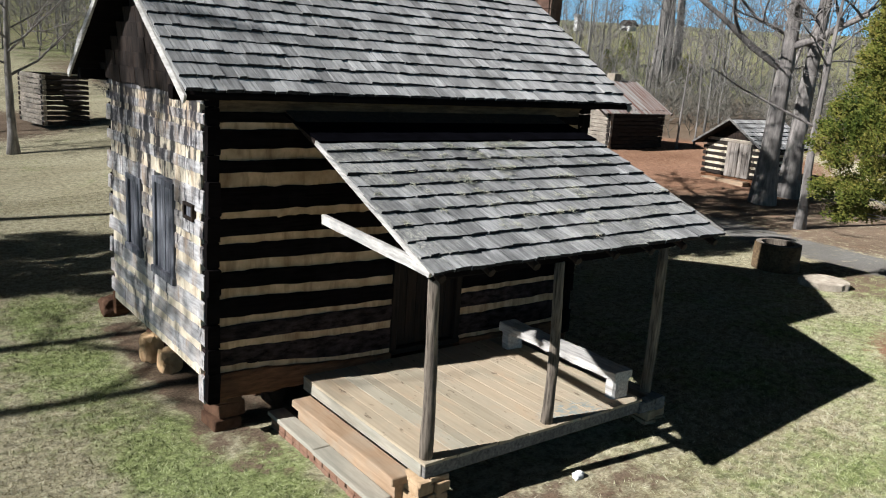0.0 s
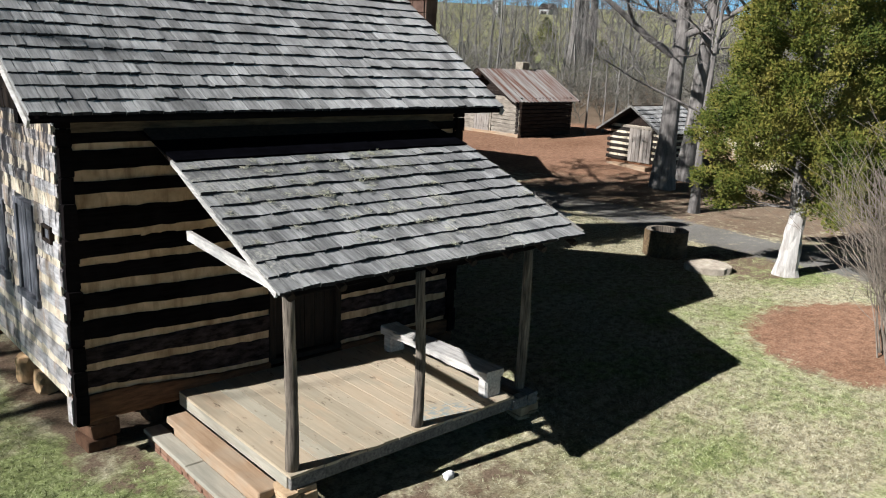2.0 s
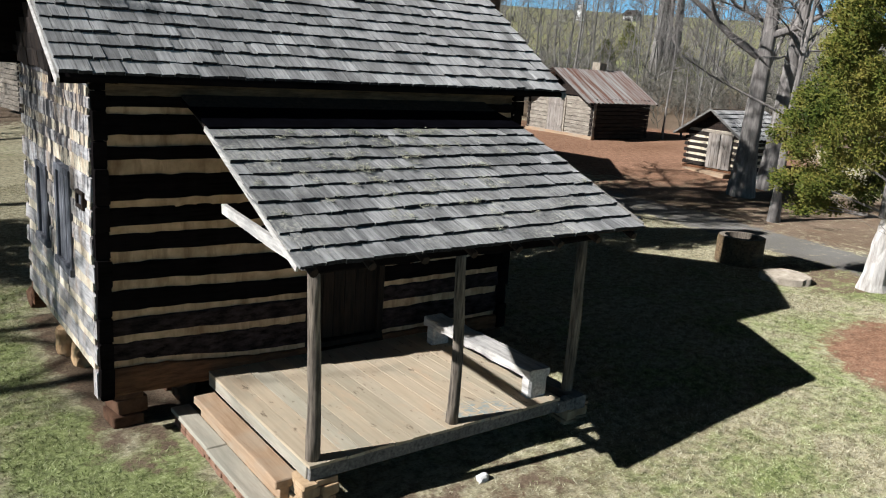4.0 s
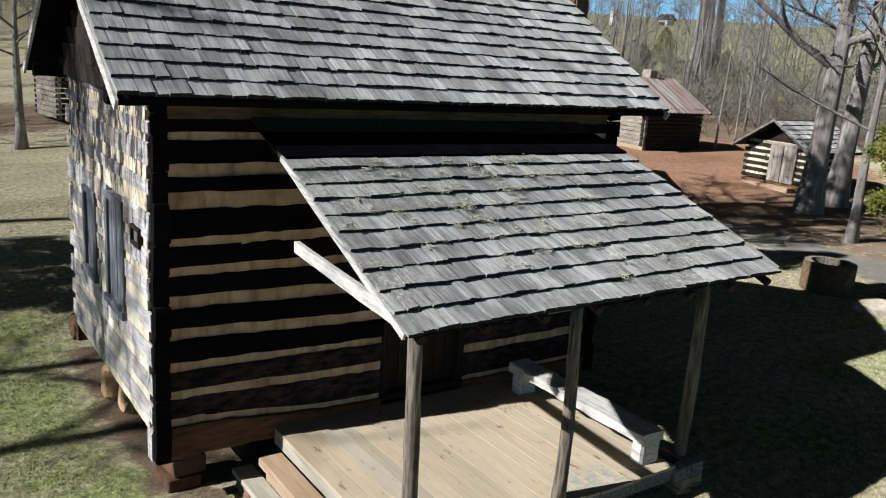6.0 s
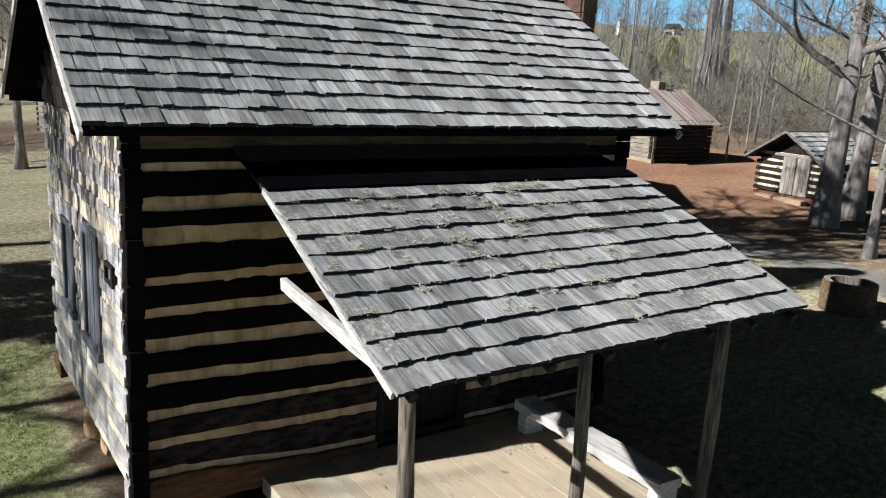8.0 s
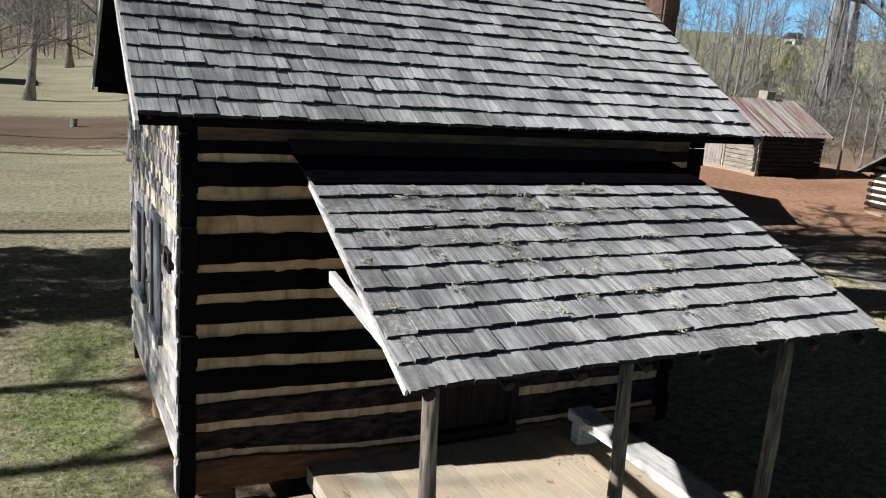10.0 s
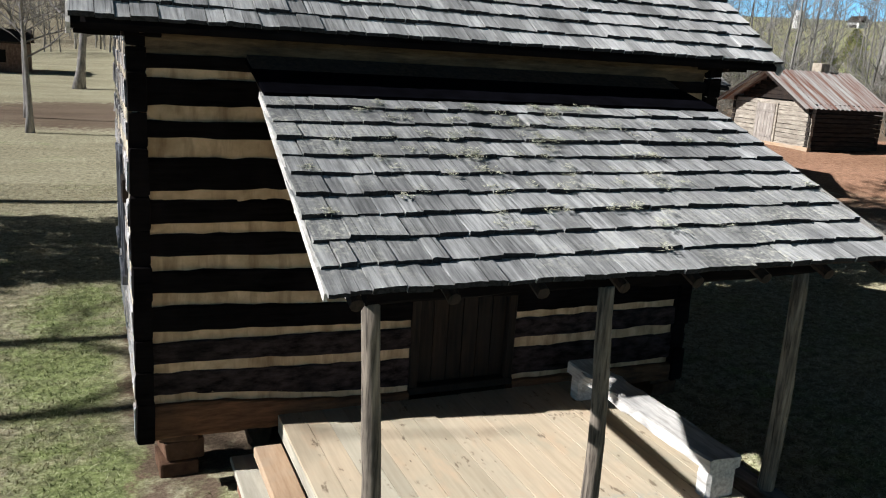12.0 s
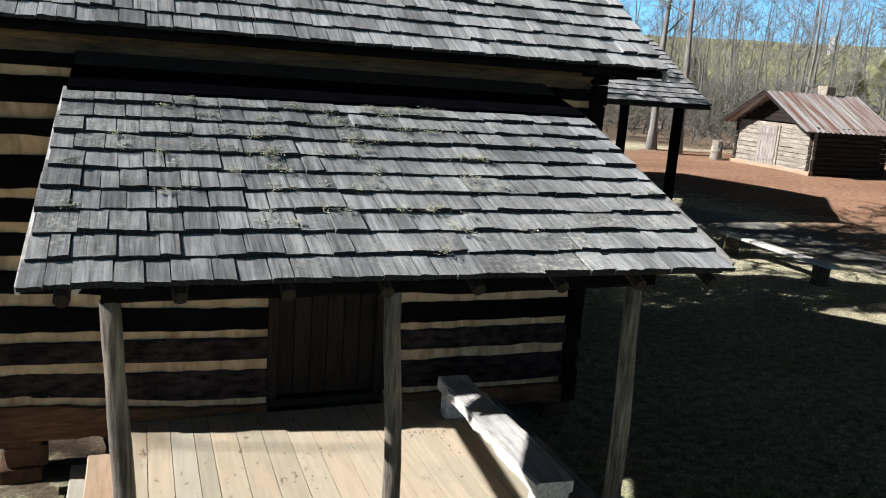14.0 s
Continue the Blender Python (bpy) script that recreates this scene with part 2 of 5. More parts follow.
def streaked(material, dark, scale, lo, hi, amount, high=0.0):
    """Dark rain streaks that run down a wall; high: how much thicker they lie towards the eaves, where the drip falls."""
    t = material.node_tree
    geo = t.nodes.new("ShaderNodeNewGeometry")
    mp = t.nodes.new("ShaderNodeMapping")
    mp.inputs["Scale"].default_value = scale
    t.links.new(geo.outputs["Position"], mp.inputs[0])
    n = t.nodes.new("ShaderNodeTexNoise")
    n.inputs["Scale"].default_value, n.inputs["Detail"].default_value, n.inputs["Roughness"].default_value = 1.0, 6, 0.7
    t.links.new(mp.outputs[0], n.inputs["Vector"])
    fac = n.outputs["Fac"]
    if high:
        sep = t.nodes.new("ShaderNodeSeparateXYZ")
        t.links.new(geo.outputs["Position"], sep.inputs[0])
        up = t.nodes.new("ShaderNodeMapRange")
        up.inputs["From Min"].default_value, up.inputs["From Max"].default_value = 1.6, 4.2
        up.inputs["To Min"].default_value, up.inputs["To Max"].default_value = -0.6 * high, high
        t.links.new(sep.outputs[2], up.inputs["Value"])
        add = t.nodes.new("ShaderNodeMath")
        t.links.new(fac, add.inputs[0])
        t.links.new(up.outputs[0], add.inputs[1])
        fac = add.outputs[0]
    r = t.nodes.new("ShaderNodeValToRGB")
    r.color_ramp.elements[0].position, r.color_ramp.elements[1].position = lo, hi
    r.color_ramp.elements[1].color = (amount, amount, amount, 1)
    t.links.new(fac, r.inputs[0])
    b = t.nodes["Principled BSDF"].inputs["Base Color"]
    old = b.links[0].from_socket
    mix = t.nodes.new("ShaderNodeMix")
    mix.data_type = "RGBA"
    t.links.new(r.outputs[0], mix.inputs[0])
    t.links.new(old, mix.inputs[6])
    mix.inputs[7].default_value = (*dark, 1)
    t.links.new(mix.outputs[2], b)


for wall_mat, rust in ((M_LOG_SILVER, (0.30, 0.20, 0.12)), (M_CHINK_SUN, (0.42, 0.28, 0.16))):
    streaked(wall_mat, rust, (3.6, 3.6, 1.6), 0.54, 0.64, 0.6, 0.06)
    streaked(wall_mat, (0.022, 0.021, 0.027), (4.6, 4.6, 1.5), 0.535, 0.60, 0.92, 0.08)
    streaked(wall_mat, (0.035, 0.034, 0.042), (15, 15, 1.2), 0.575, 0.64, 0.75, 0.05)
# The shade inside closed buildings, put into a near-black colour.
M_DARK = plaster("interior_shade", (0.006, 0.005, 0.004), (0.012, 0.01, 0.008))


def tin():
    m = Mat("rusty_tin_roof", 0.45, 0.4)
    m.b.inputs["Metallic"].default_value = 0.3
    f = m.noise(m.coords((5.5, 0.25, 0.25)), 1.6, 5, 0.6)
    m.color(m.ramp(f, [(0.38, (0.46, 0.45, 0.43)), (0.49, (0.34, 0.285, 0.26)), (0.60, (0.22, 0.115, 0.085))]))
    return m.m


M_TIN = tin()


def leaves(name, stops):
    m = Mat(name, 0.7, 0.2)
    m.color(m.ramp(m.mix(0.82, m.island(), m.noise(m.coords((1, 1, 0.7)), 1.5, 4, 0.6), "MIX"), stops))
    return m.m


M_CEDAR = leaves("cedar_leaf", [(0.34, (0.045, 0.07, 0.012)), (0.47, (0.13, 0.15, 0.026)), (0.64, (0.25, 0.215, 0.05))])
M_MOSS = leaves("dry_lichen", [(0.25, (0.36, 0.35, 0.25)), (0.5, (0.52, 0.51, 0.38)), (0.8, (0.68, 0.66, 0.52))])


def ground_material(name="winter_lawn", blades=False):
    m = Mat(name, 0.95, 0.1)
    fine = m.island() if blades else m.noise(m.coords((1, 1, 0)), 24.0, 6, 0.8)
    mid = m.noise(m.coords((1, 1, 0)), 3.2, 5, 0.7)
    big = m.noise(m.coords((1, 1, 0)), 0.45, 4, 0.6)
    straw = m.ramp(fine, [(0.30, (0.17, 0.145, 0.075)), (0.48, (0.39, 0.355, 0.235)), (0.66, (0.56, 0.52, 0.385))])
    green = m.ramp(fine, [(0.30, (0.10, 0.13, 0.04)), (0.50, (0.24, 0.295, 0.105)), (0.68, (0.44, 0.475, 0.255))])
    clump = m.ramp(m.noise(m.coords((1, 1, 0)), 7.0, 4, 0.7), [(0.36, (0.42, 0.42, 0.41)), (0.58, (1.2, 1.2, 1.2))])
    straw = m.mix(0.8, straw, clump, "MULTIPLY")
    green = m.mix(0.8, green, clump, "MULTIPLY")
    att = m.n("ShaderNodeVertexColor")
    att.layer_name = "cover"
    sep = m.n("ShaderNodeSeparateColor")
    m.l(att.outputs[0], sep.inputs[0])

    def muladd(a, k, b):
        q = m.n("ShaderNodeMath")
        q.operation = "MULTIPLY_ADD"
        m.l(a, q.inputs[0])
        q.inputs[1].default_value = k
        if isinstance(b, (int, float)):
            q.inputs[2].default_value = b
        else:
            m.l(b, q.inputs[2])
        return q.outputs[0]

    # noise is spread about its middle, then the cover is added
    wob = muladd(mid, 1.6, -0.8)
    wide = muladd(big, 1.8, -0.9)
    both = muladd(fine, 0.25, muladd(wide, 1.0, wob))
    c = m.mix(m.ramp(muladd(sep.outputs[2], 1.0, both), [(0.30, (0, 0, 0)), (0.85, (0.9, 0.9, 0.9))]), straw, green)
    if not blades:
        clay = m.ramp(fine, [(0.30, (0.12, 0.062, 0.038)), (0.5, (0.28, 0.155, 0.098)), (0.70, (0.46, 0.31, 0.215))])
        clay = m.mix(0.8, clay, m.ramp(m.noise(m.coords((1, 1, 0)), 5.0, 6, 0.75), [(0.36, (0.5, 0.5, 0.5)), (0.62, (1.15, 1.15, 1.15))]), "MULTIPLY")
        litter = m.ramp(muladd(att.outputs["Alpha"], 1.0, muladd(m.noise(m.coords((1, 1, 0)), 1.1, 5, 0.7), 1.2, -0.6)), [(0.2, (0, 0, 0)), (0.7, (0.9, 0.9, 0.9))])
        clay = m.mix(litter, clay, m.ramp(fine, [(0.3, (0.07, 0.05, 0.035)), (0.7, (0.27, 0.21, 0.15))]))
        c = m.mix(m.ramp(muladd(sep.outputs[0], 1.0, wob), [(0.38, (0, 0, 0)), (0.62, (1, 1, 1))]), c, clay)
        gravel = m.ramp(m.noise(m.coords((1, 1, 0)), 45.0, 4, 0.8), [(0.3, (0.09, 0.086, 0.08)), (0.7, (0.27, 0.257, 0.235))])
        c = m.mix(m.ramp(muladd(sep.outputs[1], 1.0, wob), [(0.38, (0, 0, 0)), (0.60, (1, 1, 1))]), c, gravel)
        m.bump(fine, 0.8, 0.025)
        far = m.noise(m.coords((0.6, 1.6, 0)), 0.22, 5, 0.7)
        c = m.mix(0.75, c, m.ramp(far, [(0.34, (0.62, 0.59, 0.54)), (0.60, (1.0, 1.0, 1.0))]), "MULTIPLY")
    m.color(c)
    return m.m


M_GROUND = ground_material()
M_BLADE = ground_material("lawn_blade", True)


def sky_material():
    m = bpy.data.materials.new("clear_sky")
    m.use_nodes = True
    t = m.node_tree
    t.nodes.clear()
    geo = t.nodes.new("ShaderNodeNewGeometry")
    sep = t.nodes.new("ShaderNodeSeparateXYZ")
    rng_ = t.nodes.new("ShaderNodeMapRange")
    rng_.inputs["From Max"].default_value = 420
    ramp = t.nodes.new("ShaderNodeValToRGB")
    ramp.color_ramp.elements[0].color = (0.22, 0.50, 0.70, 1)
    ramp.color_ramp.elements[1].color = (0.08, 0.30, 0.60, 1)
    em = t.nodes.new("ShaderNodeEmission")
    out = t.nodes.new("ShaderNodeOutputMaterial")
    t.links.new(geo.outputs["Position"], sep.inputs[0])
    t.links.new(sep.outputs[2], rng_.inputs["Value"])
    t.links.new(rng_.outputs[0], ramp.inputs[0])
    t.links.new(ramp.outputs[0], em.inputs[0])
    t.links.new(em.outputs[0], out.inputs[0])
    return m


# ---- building helpers ----
def mesh_of(name, verts, faces, material, smooth=False):
    me = bpy.data.meshes.new(name)
    me.from_pydata([tuple(v) for v in verts], [], [tuple(f) for f in faces])
    me.materials.append(material)
    if smooth:
        me.polygons.foreach_set("use_smooth", [True] * len(me.polygons))
    me.update()
    return me


def thing(name, at, label, category, group="", kind=""):
    e = new(name)
    e.location = at
    e.empty_display_size = 0.2
    return tagged(e, label, category, group, kind)


def under(ob, parent):
    """Hang ob, given in world coordinates, under its thing or part."""
    ob.parent = parent
    if parent.parent is None:
        ob.matrix_parent_inverse = Matrix.Translation(-parent.location)
    return ob


def part(name, geo, material, parent, label="", smooth=False):
    """One mesh part. geo: a bmesh, or (verts, faces), in world coordinates."""
    if isinstance(geo, tuple):
        me = mesh_of(name, geo[0], geo[1], material, smooth)
    else:
        me = bpy.data.meshes.new(name)
        geo.to_mesh(me)
        geo.free()
        me.materials.append(material)
        if smooth:
            me.polygons.foreach_set("use_smooth", [True] * len(me.polygons))
    ob = new(name, me)
    if parent is not None:
        under(ob, parent)
    if label:
        ob["label"] = label
    return ob


def box(x0, y0, z0, x1, y1, z1, bevel=0.008, m=None):
    bm = bmesh.new()
    bmesh.ops.create_cube(bm, size=1.0)
    bmesh.ops.transform(bm, verts=bm.verts, matrix=Matrix.LocRotScale(((x0 + x1) / 2, (y0 + y1) / 2, (z0 + z1) / 2), None, (x1 - x0, y1 - y0, z1 - z0)))
    if bevel:
        bmesh.ops.bevel(bm, geom=bm.edges[:], offset=bevel, segments=1, affect="EDGES")
    if m is not None:
        bmesh.ops.transform(bm, verts=bm.verts, matrix=m)
    return bm


def beam(a, b, w, h, rng, wob=0.008, seg=10, up=(0, 0, 1), round_=0.25):
    """A hewn timber from a to b, w wide and h high, with worn corners and wavering edges."""
    a, b = Vector(a), Vector(b)
    d = (b - a).normalized()
    s = d.cross(Vector(up)).normalized()
    u = s.cross(d)
    k = 1 - round_
    prof = [(-1, -k), (-k, -1), (k, -1), (1, -k), (1, k), (k, 1), (-k, 1), (-1, k)]
    verts, faces = [], []
    for i in range(seg + 1):
        c = a.lerp(b, i / seg)
        for px, pz in prof:
            q = c + s * (px * w / 2 + rng.uniform(-wob, wob)) + u * (pz * h / 2 + rng.uniform(-wob, wob))
            verts.append(q)
    n = len(prof)
    for i in range(seg):
        for j in range(n):
            faces.append((i * n + j, i * n + (j + 1) % n, (i + 1) * n + (j + 1) % n, (i + 1) * n + j))
    faces.append(tuple(range(n - 1, -1, -1)))
    faces.append(tuple(range(seg * n, seg * n + n)))
    return verts, faces


def pole(points, radii, sides=10, rng=None, wob=0.0):
    """A round tapered pole along points."""
    verts, faces = [], []
    pts = [Vector(p) for p in points]
    for i, (p, r) in enumerate(zip(pts, radii)):
        d = (pts[min(i + 1, len(pts) - 1)] - pts[max(i - 1, 0)]).normalized()
        s = d.orthogonal().normalized() if abs(d.z) < 0.9 else d.cross(Vector((0, 1, 0))).normalized()
        u = d.cross(s)
        for j in range(sides):
            an = 2 * math.pi * j / sides
            rr = r * (1 + (rng.uniform(-wob, wob) if rng else 0))
            verts.append(p + s * math.cos(an) * rr + u * math.sin(an) * rr)
    for i in range(len(pts) - 1):
        for j in range(sides):
            faces.append((i * sides + j, i * sides + (j + 1) % sides, (i + 1) * sides + (j + 1) % sides, (i + 1) * sides + j))
    faces.append(tuple(range(sides - 1, -1, -1)))
    faces.append(tuple(range((len(pts) - 1) * sides, len(pts) * sides)))
    return verts, faces


def stone(c, size, rng, sub=2):
    """An angular field stone."""
    bm = bmesh.new()
    bmesh.ops.create_icosphere(bm, subdivisions=sub, radius=1.0)
    off = Vector((rng.uniform(0, 50), rng.uniform(0, 50), rng.uniform(0, 50)))
    for v in bm.verts:
        p = v.co
        k = max(abs(p.x), abs(p.y), abs(p.z))
        p = p.lerp(p / k * 0.86, 0.8)
        p *= 1 + 0.2 * noise.noise(p * 1.3 + off) + 0.10 * noise.noise(p * 3.5 + off)
        v.co = Vector((p.x * size[0] / 2, p.y * size[1] / 2, p.z * size[2] / 2)) + Vector(c)
    return bm


def slab_stone(c, size, rng):
    """A rough-split flat building stone."""
    bm = bmesh.new()
    bmesh.ops.create_cube(bm, size=1.0)
    turn_ = Matrix.Rotation(rng.uniform(-0.18, 0.18), 3, "Z")
    for v in bm.verts:
        p = Vector((v.co.x * rng.uniform(0.86, 1.06), v.co.y * rng.uniform(0.86, 1.06), v.co.z * rng.uniform(0.9, 1.0)))
        v.co = turn_ @ Vector((p.x * size[0], p.y * size[1], p.z * size[2])) + Vector(c)
    bmesh.ops.bevel(bm, geom=bm.edges[:], offset=min(size) * 0.14, segments=2, affect="EDGES", profile=0.6)
    return bm


# ---- ground ----
def smoothstep(a, b, x):
    t = np.clip((x - a) / (b - a), 0, 1)
    return t * t * (3 - 2 * t)


def ground_height(x, y):
    x, y = np.asarray(x, float), np.asarray(y, float)
    d = np.hypot(x - 5, y - 5)
    east = 0.45 * smoothstep(2.5, 12.5, x)
    rise = smoothstep(15, 29, y + 0.15 * (x - 20)) * (0.05 + 0.75 * smoothstep(6, 20, x))
    ne = smoothstep(60, 260, (x * 0.66 + y * 0.75)) * 13.4
    n = smoothstep(90, 300, d) * 5.0
    bumps = 0.03 * np.sin(x * 0.9 + 1.3) * np.cos(y * 0.7) * smoothstep(3, 12, np.hypot(x - 6, y - 9))
    return east + rise + ne + n + bumps


def seg_dist(x, y, pts):
    best = np.full(np.shape(x), 1e9)
    for (ax, ay), (bx, by) in zip(pts[:-1], pts[1:]):
        dx, dy = bx - ax, by - ay
        t = np.clip(((x - ax) * dx + (y - ay) * dy) / (dx * dx + dy * dy), 0, 1)
        best = np.minimum(best, np.hypot(x - ax - t * dx, y - ay - t * dy))
    return best


def blob(x, y, cx, cy, rx, ry, soft=0.5):
    r = np.hypot((x - cx) / rx, (y - cy) / ry)
    return 1 - smoothstep(1 - soft, 1 + soft, r)


PATH_LINE = [(9, 31), (15, 25.5), (20.5, 19), (21.6, 14.5), (20.8, 9.5), (21, 3), (23, -6), (26, -30)]


def cover(x, y):
    """How much bare clay, gravel and green the ground shows."""
    dirt = np.maximum.reduce([
        blob(x, y, 31, 26, 10.5, 9, 0.35),
        0.85 * blob(x, y, 15.5, 3.9, 2.7, 2.3, 0.3),
        0.75 * blob(x, y, 3.35, 11.2, 0.5, 3.2, 0.4),
        0.5 * blob(x, y, 3.4, 8.4, 0.7, 1.0, 0.6),
        0.5 * blob(x, y, 6.0, 5.2, 2.6, 0.9, 0.6),
        0.6 * blob(x, y, 18.8, 8.2, 2.0, 1.5, 0.5),
        0.8 * blob(x, y, 6.2, 10.8, 3.4, 2.7, 0.2),
        0.8 * blob(x, y, 3.6, 47, 8.0, 8.0, 0.5),
        0.7 * blob(x, y, 27, 12, 7.0, 5.5, 0.5),
        0.75 * blob(x, y, 26, 17, 5.5, 3.5, 0.4),
        0.85 * smoothstep(38, 46, np.hypot(x - 5, y - 3)) * smoothstep(12, 22, x) * (1 - 0.5 * smoothstep(75, 110, np.hypot(x - 5, y - 3))),
        0.5 * smoothstep(105, 130, np.hypot(x - 5, y - 3)),
    ])
    gravel = (1 - smoothstep(0.6, 1.9, seg_dist(x, y, PATH_LINE))) * 0.72
    green = np.maximum.reduce([0.68 * blob(x, y, 2.2, 11.4, 0.8, 2.2, 0.7), 0.95 * blob(x, y, 2.35, 8.4, 0.7, 1.0, 0.6), 0.8 * blob(x, y, 2.5, 14.6, 1.0, 1.4, 0.6), 0.8 * blob(x, y, 3.0, 9.4, 0.4, 0.5, 0.6), 0.8 * blob(x, y, 2.9, 7.2, 0.7, 1.1, 0.6), 0.9 * blob(x, y, 3.75, 7.9, 0.25, 0.7, 0.6), 0.35 * blob(x, y, 14, 4.5, 8, 5, 0.6), 0.22 * blob(x, y, 1.6, 9.5, 2.6, 6.5, 0.7), 0.5 * blob(x, y, 8.8, 3.4, 2.0, 1.0, 0.6), 0.45 * blob(x, y, 14.0, 6.5, 2.5, 3.0, 0.7), 0.6 * blob(x, y, 19, 7.5, 3, 1.5, 0.6), 0.9 * smoothstep(60, 85, np.hypot(x, y)) * smoothstep(10, 30, x)])
    return dirt, gravel, green


def build_ground():
    near = list(np.arange(-14, 46.01, 0.4))
    out = []
    v = 46.0
    while v < 900:
        v *= 1.12
        out.append(v)
    lo = []
    v = 14.0
    while v < 600:
        v *= 1.25
        lo.append(-v)
    xs = np.array(lo[::-1] + near + out)
    tall = list(np.arange(-14, 66.01, 0.4))
    up = []
    v = 66.0
    while v < 900:
        v *= 1.1
        up.append(v)
    ys = np.array(lo[::-1] + tall + up)
    X, Y = np.meshgrid(xs, ys)
    Z = ground_height(X, Y)
    nx, ny = len(xs), len(ys)
    verts = np.stack([X.ravel(), Y.ravel(), Z.ravel()], 1)
    idx = np.arange(nx * ny).reshape(ny, nx)
    faces = np.stack([idx[:-1, :-1].ravel(), idx[:-1, 1:].ravel(), idx[1:, 1:].ravel(), idx[1:, :-1].ravel()], 1)
    me = mesh_of("ground", verts.tolist(), faces.tolist(), M_GROUND, True)
    x, y = verts[:, 0], verts[:, 1]
    dirt, gravel, green = cover(x, y)
    leaf = 0.75 + 0.4 * smoothstep(38, 48, np.hypot(x - 5, y - 3)) - 0.75 * np.maximum(blob(x, y, 31, 26, 10.5, 9, 0.35), blob(x, y, 15.5, 3.9, 2.7, 2.3, 0.3))
    col = me.color_attributes.new("cover", "FLOAT_COLOR", "POINT")
    col.data.foreach_set("color", np.stack([dirt, gravel, green, leaf], 1).ravel())
    ob = new("ground", me)
    tagged(ob, "dry winter lawn with green patches and bare red clay", "ground", kind="structure")


build_ground()


def backdrop():
    """A far ring of clear sky behind the horizon."""
    n = 48
    v, f = [], []
    for i in range(n):
        a = 2 * math.pi * i / n
        for z in (-20, 60, 150, 270):
            v.append((1800 * math.cos(a), 1800 * math.sin(a), z))
    for i in range(n):
        k = (i + 1) % n
        for j in range(3):
            f.append((i * 4 + j, i * 4 + j + 1, k * 4 + j + 1, k * 4 + j))
    tagged(new("backdrop", mesh_of("backdrop", v, f, sky_material())), "pale cyan clear sky above the horizon", "sky", kind="structure")


backdrop()

# ---- log cabin ----
XL, XR = 2.97, 9.28
YF, YB = 8.70, 12.75
EAVE_Y, EAVE_Z, SLOPE = 8.19, 4.38, 0.655
RIDGE_Y = (YF + YB) / 2
RAKE_L, RAKE_R = 2.56, 9.70
DOOR_X0, DOOR_X1, DOOR_Z0, DOOR_Z1 = 5.70, 6.94, 0.76, 2.60
# bands of chinking, bottom and top, from the eaves down
CHINKS = [(4.14, 4.27), (3.94, 4.045), (3.57, 3.73), (3.24, 3.445), (2.86, 2.98), (2.55, 2.67), (2.21, 2.365), (1.865, 2.02), (1.515, 1.645), (1.21, 1.33), (0.905, 1.01)]
SILL_Z = (0.58, 0.905)

rng = random.Random(11)
cabin = thing("log_cabin", (6.1, 11.3, 0), "weathered hewn-log cabin with tan chinking and shake roof", "cabin")


def log_spans():
    spans = []
    top = 4.60
    for lo, hi in CHINKS:
        spans.append((hi, top))
        top = lo
    spans.append(SILL_Z)
    return [s for s in spans if s[1] - s[0] > 0.03]


def settle(geo):
    """The lower courses of the front wall have sunk towards the door."""
    zs = (0.5, 0.75, 0.905, 1.01, 1.21, 1.33, 1.515, 1.645, 1.865, 2.02, 2.365, 3.0)
    ds = (0.0, -0.05, -0.15, -0.175, -0.08, -0.05, -0.035, -0.06, -0.08, -0.08, -0.04, 0.0)
    out = []
    for v in geo[0]:
        t = min(max((v.x - 3.2) / 2.3, 0), 1)
        out.append(Vector((v.x, v.y, v.z + float(np.interp(v.z, zs, ds)) * t * t * (3 - 2 * t))))
    return out, geo[1]


def wall_x(y, sign, x0, x1, mat, mat_sill, chink_mat, opening=None):
    """A log wall along x, its outer face at y, facing sign along y."""
    th = 0.17
    yc = y - sign * th / 2
    for k, (z0, z1) in enumerate(log_spans()):
        runs = [(x0 + 0.03, x1 + rng.uniform(0.0, 0.05))]
        if opening and z1 > opening[2] + 0.05 and z0 < opening[3] - 0.05:
            runs = [(runs[0][0], opening[0]), (opening[1], runs[0][1])]
        last = k == len(log_spans()) - 1
        plate = k == 0
        for a, b in runs:
            yy = yc + rng.uniform(-0.012, 0.012) + (sign * 0.03 if last else 0)
            part("sill_log" if last else "log", settle(beam((a, yy, (z0 + z1) / 2), (b, yy, (z0 + z1) / 2), th, z1 - z0 + 0.025, rng, 0.010, max(4, int((b - a) * 7)), round_=0.16)), mat_sill if last else (M_PLATE if plate else (M_LOG_WORN if z1 < 1.56 else mat)), cabin)
    for z0, z1 in CHINKS:
        runs = [(x0 + 0.17, x1 - 0.17)]
        if opening and z1 > opening[2] and z0 < opening[3]:
            runs = [(runs[0][0], opening[0]), (opening[1], runs[0][1])]
        for a, b in runs:
            yy = y - sign * (0.03 + 0.05)
            part("chinking", settle(beam((a, yy, (z0 + z1) / 2), (b, yy, (z0 + z1) / 2), 0.10, z1 - z0 + 0.03, rng, 0.010, max(4, int((b - a) * 9)), round_=0.1)), M_PLATE if z0 > 4.1 else chink_mat, cabin)


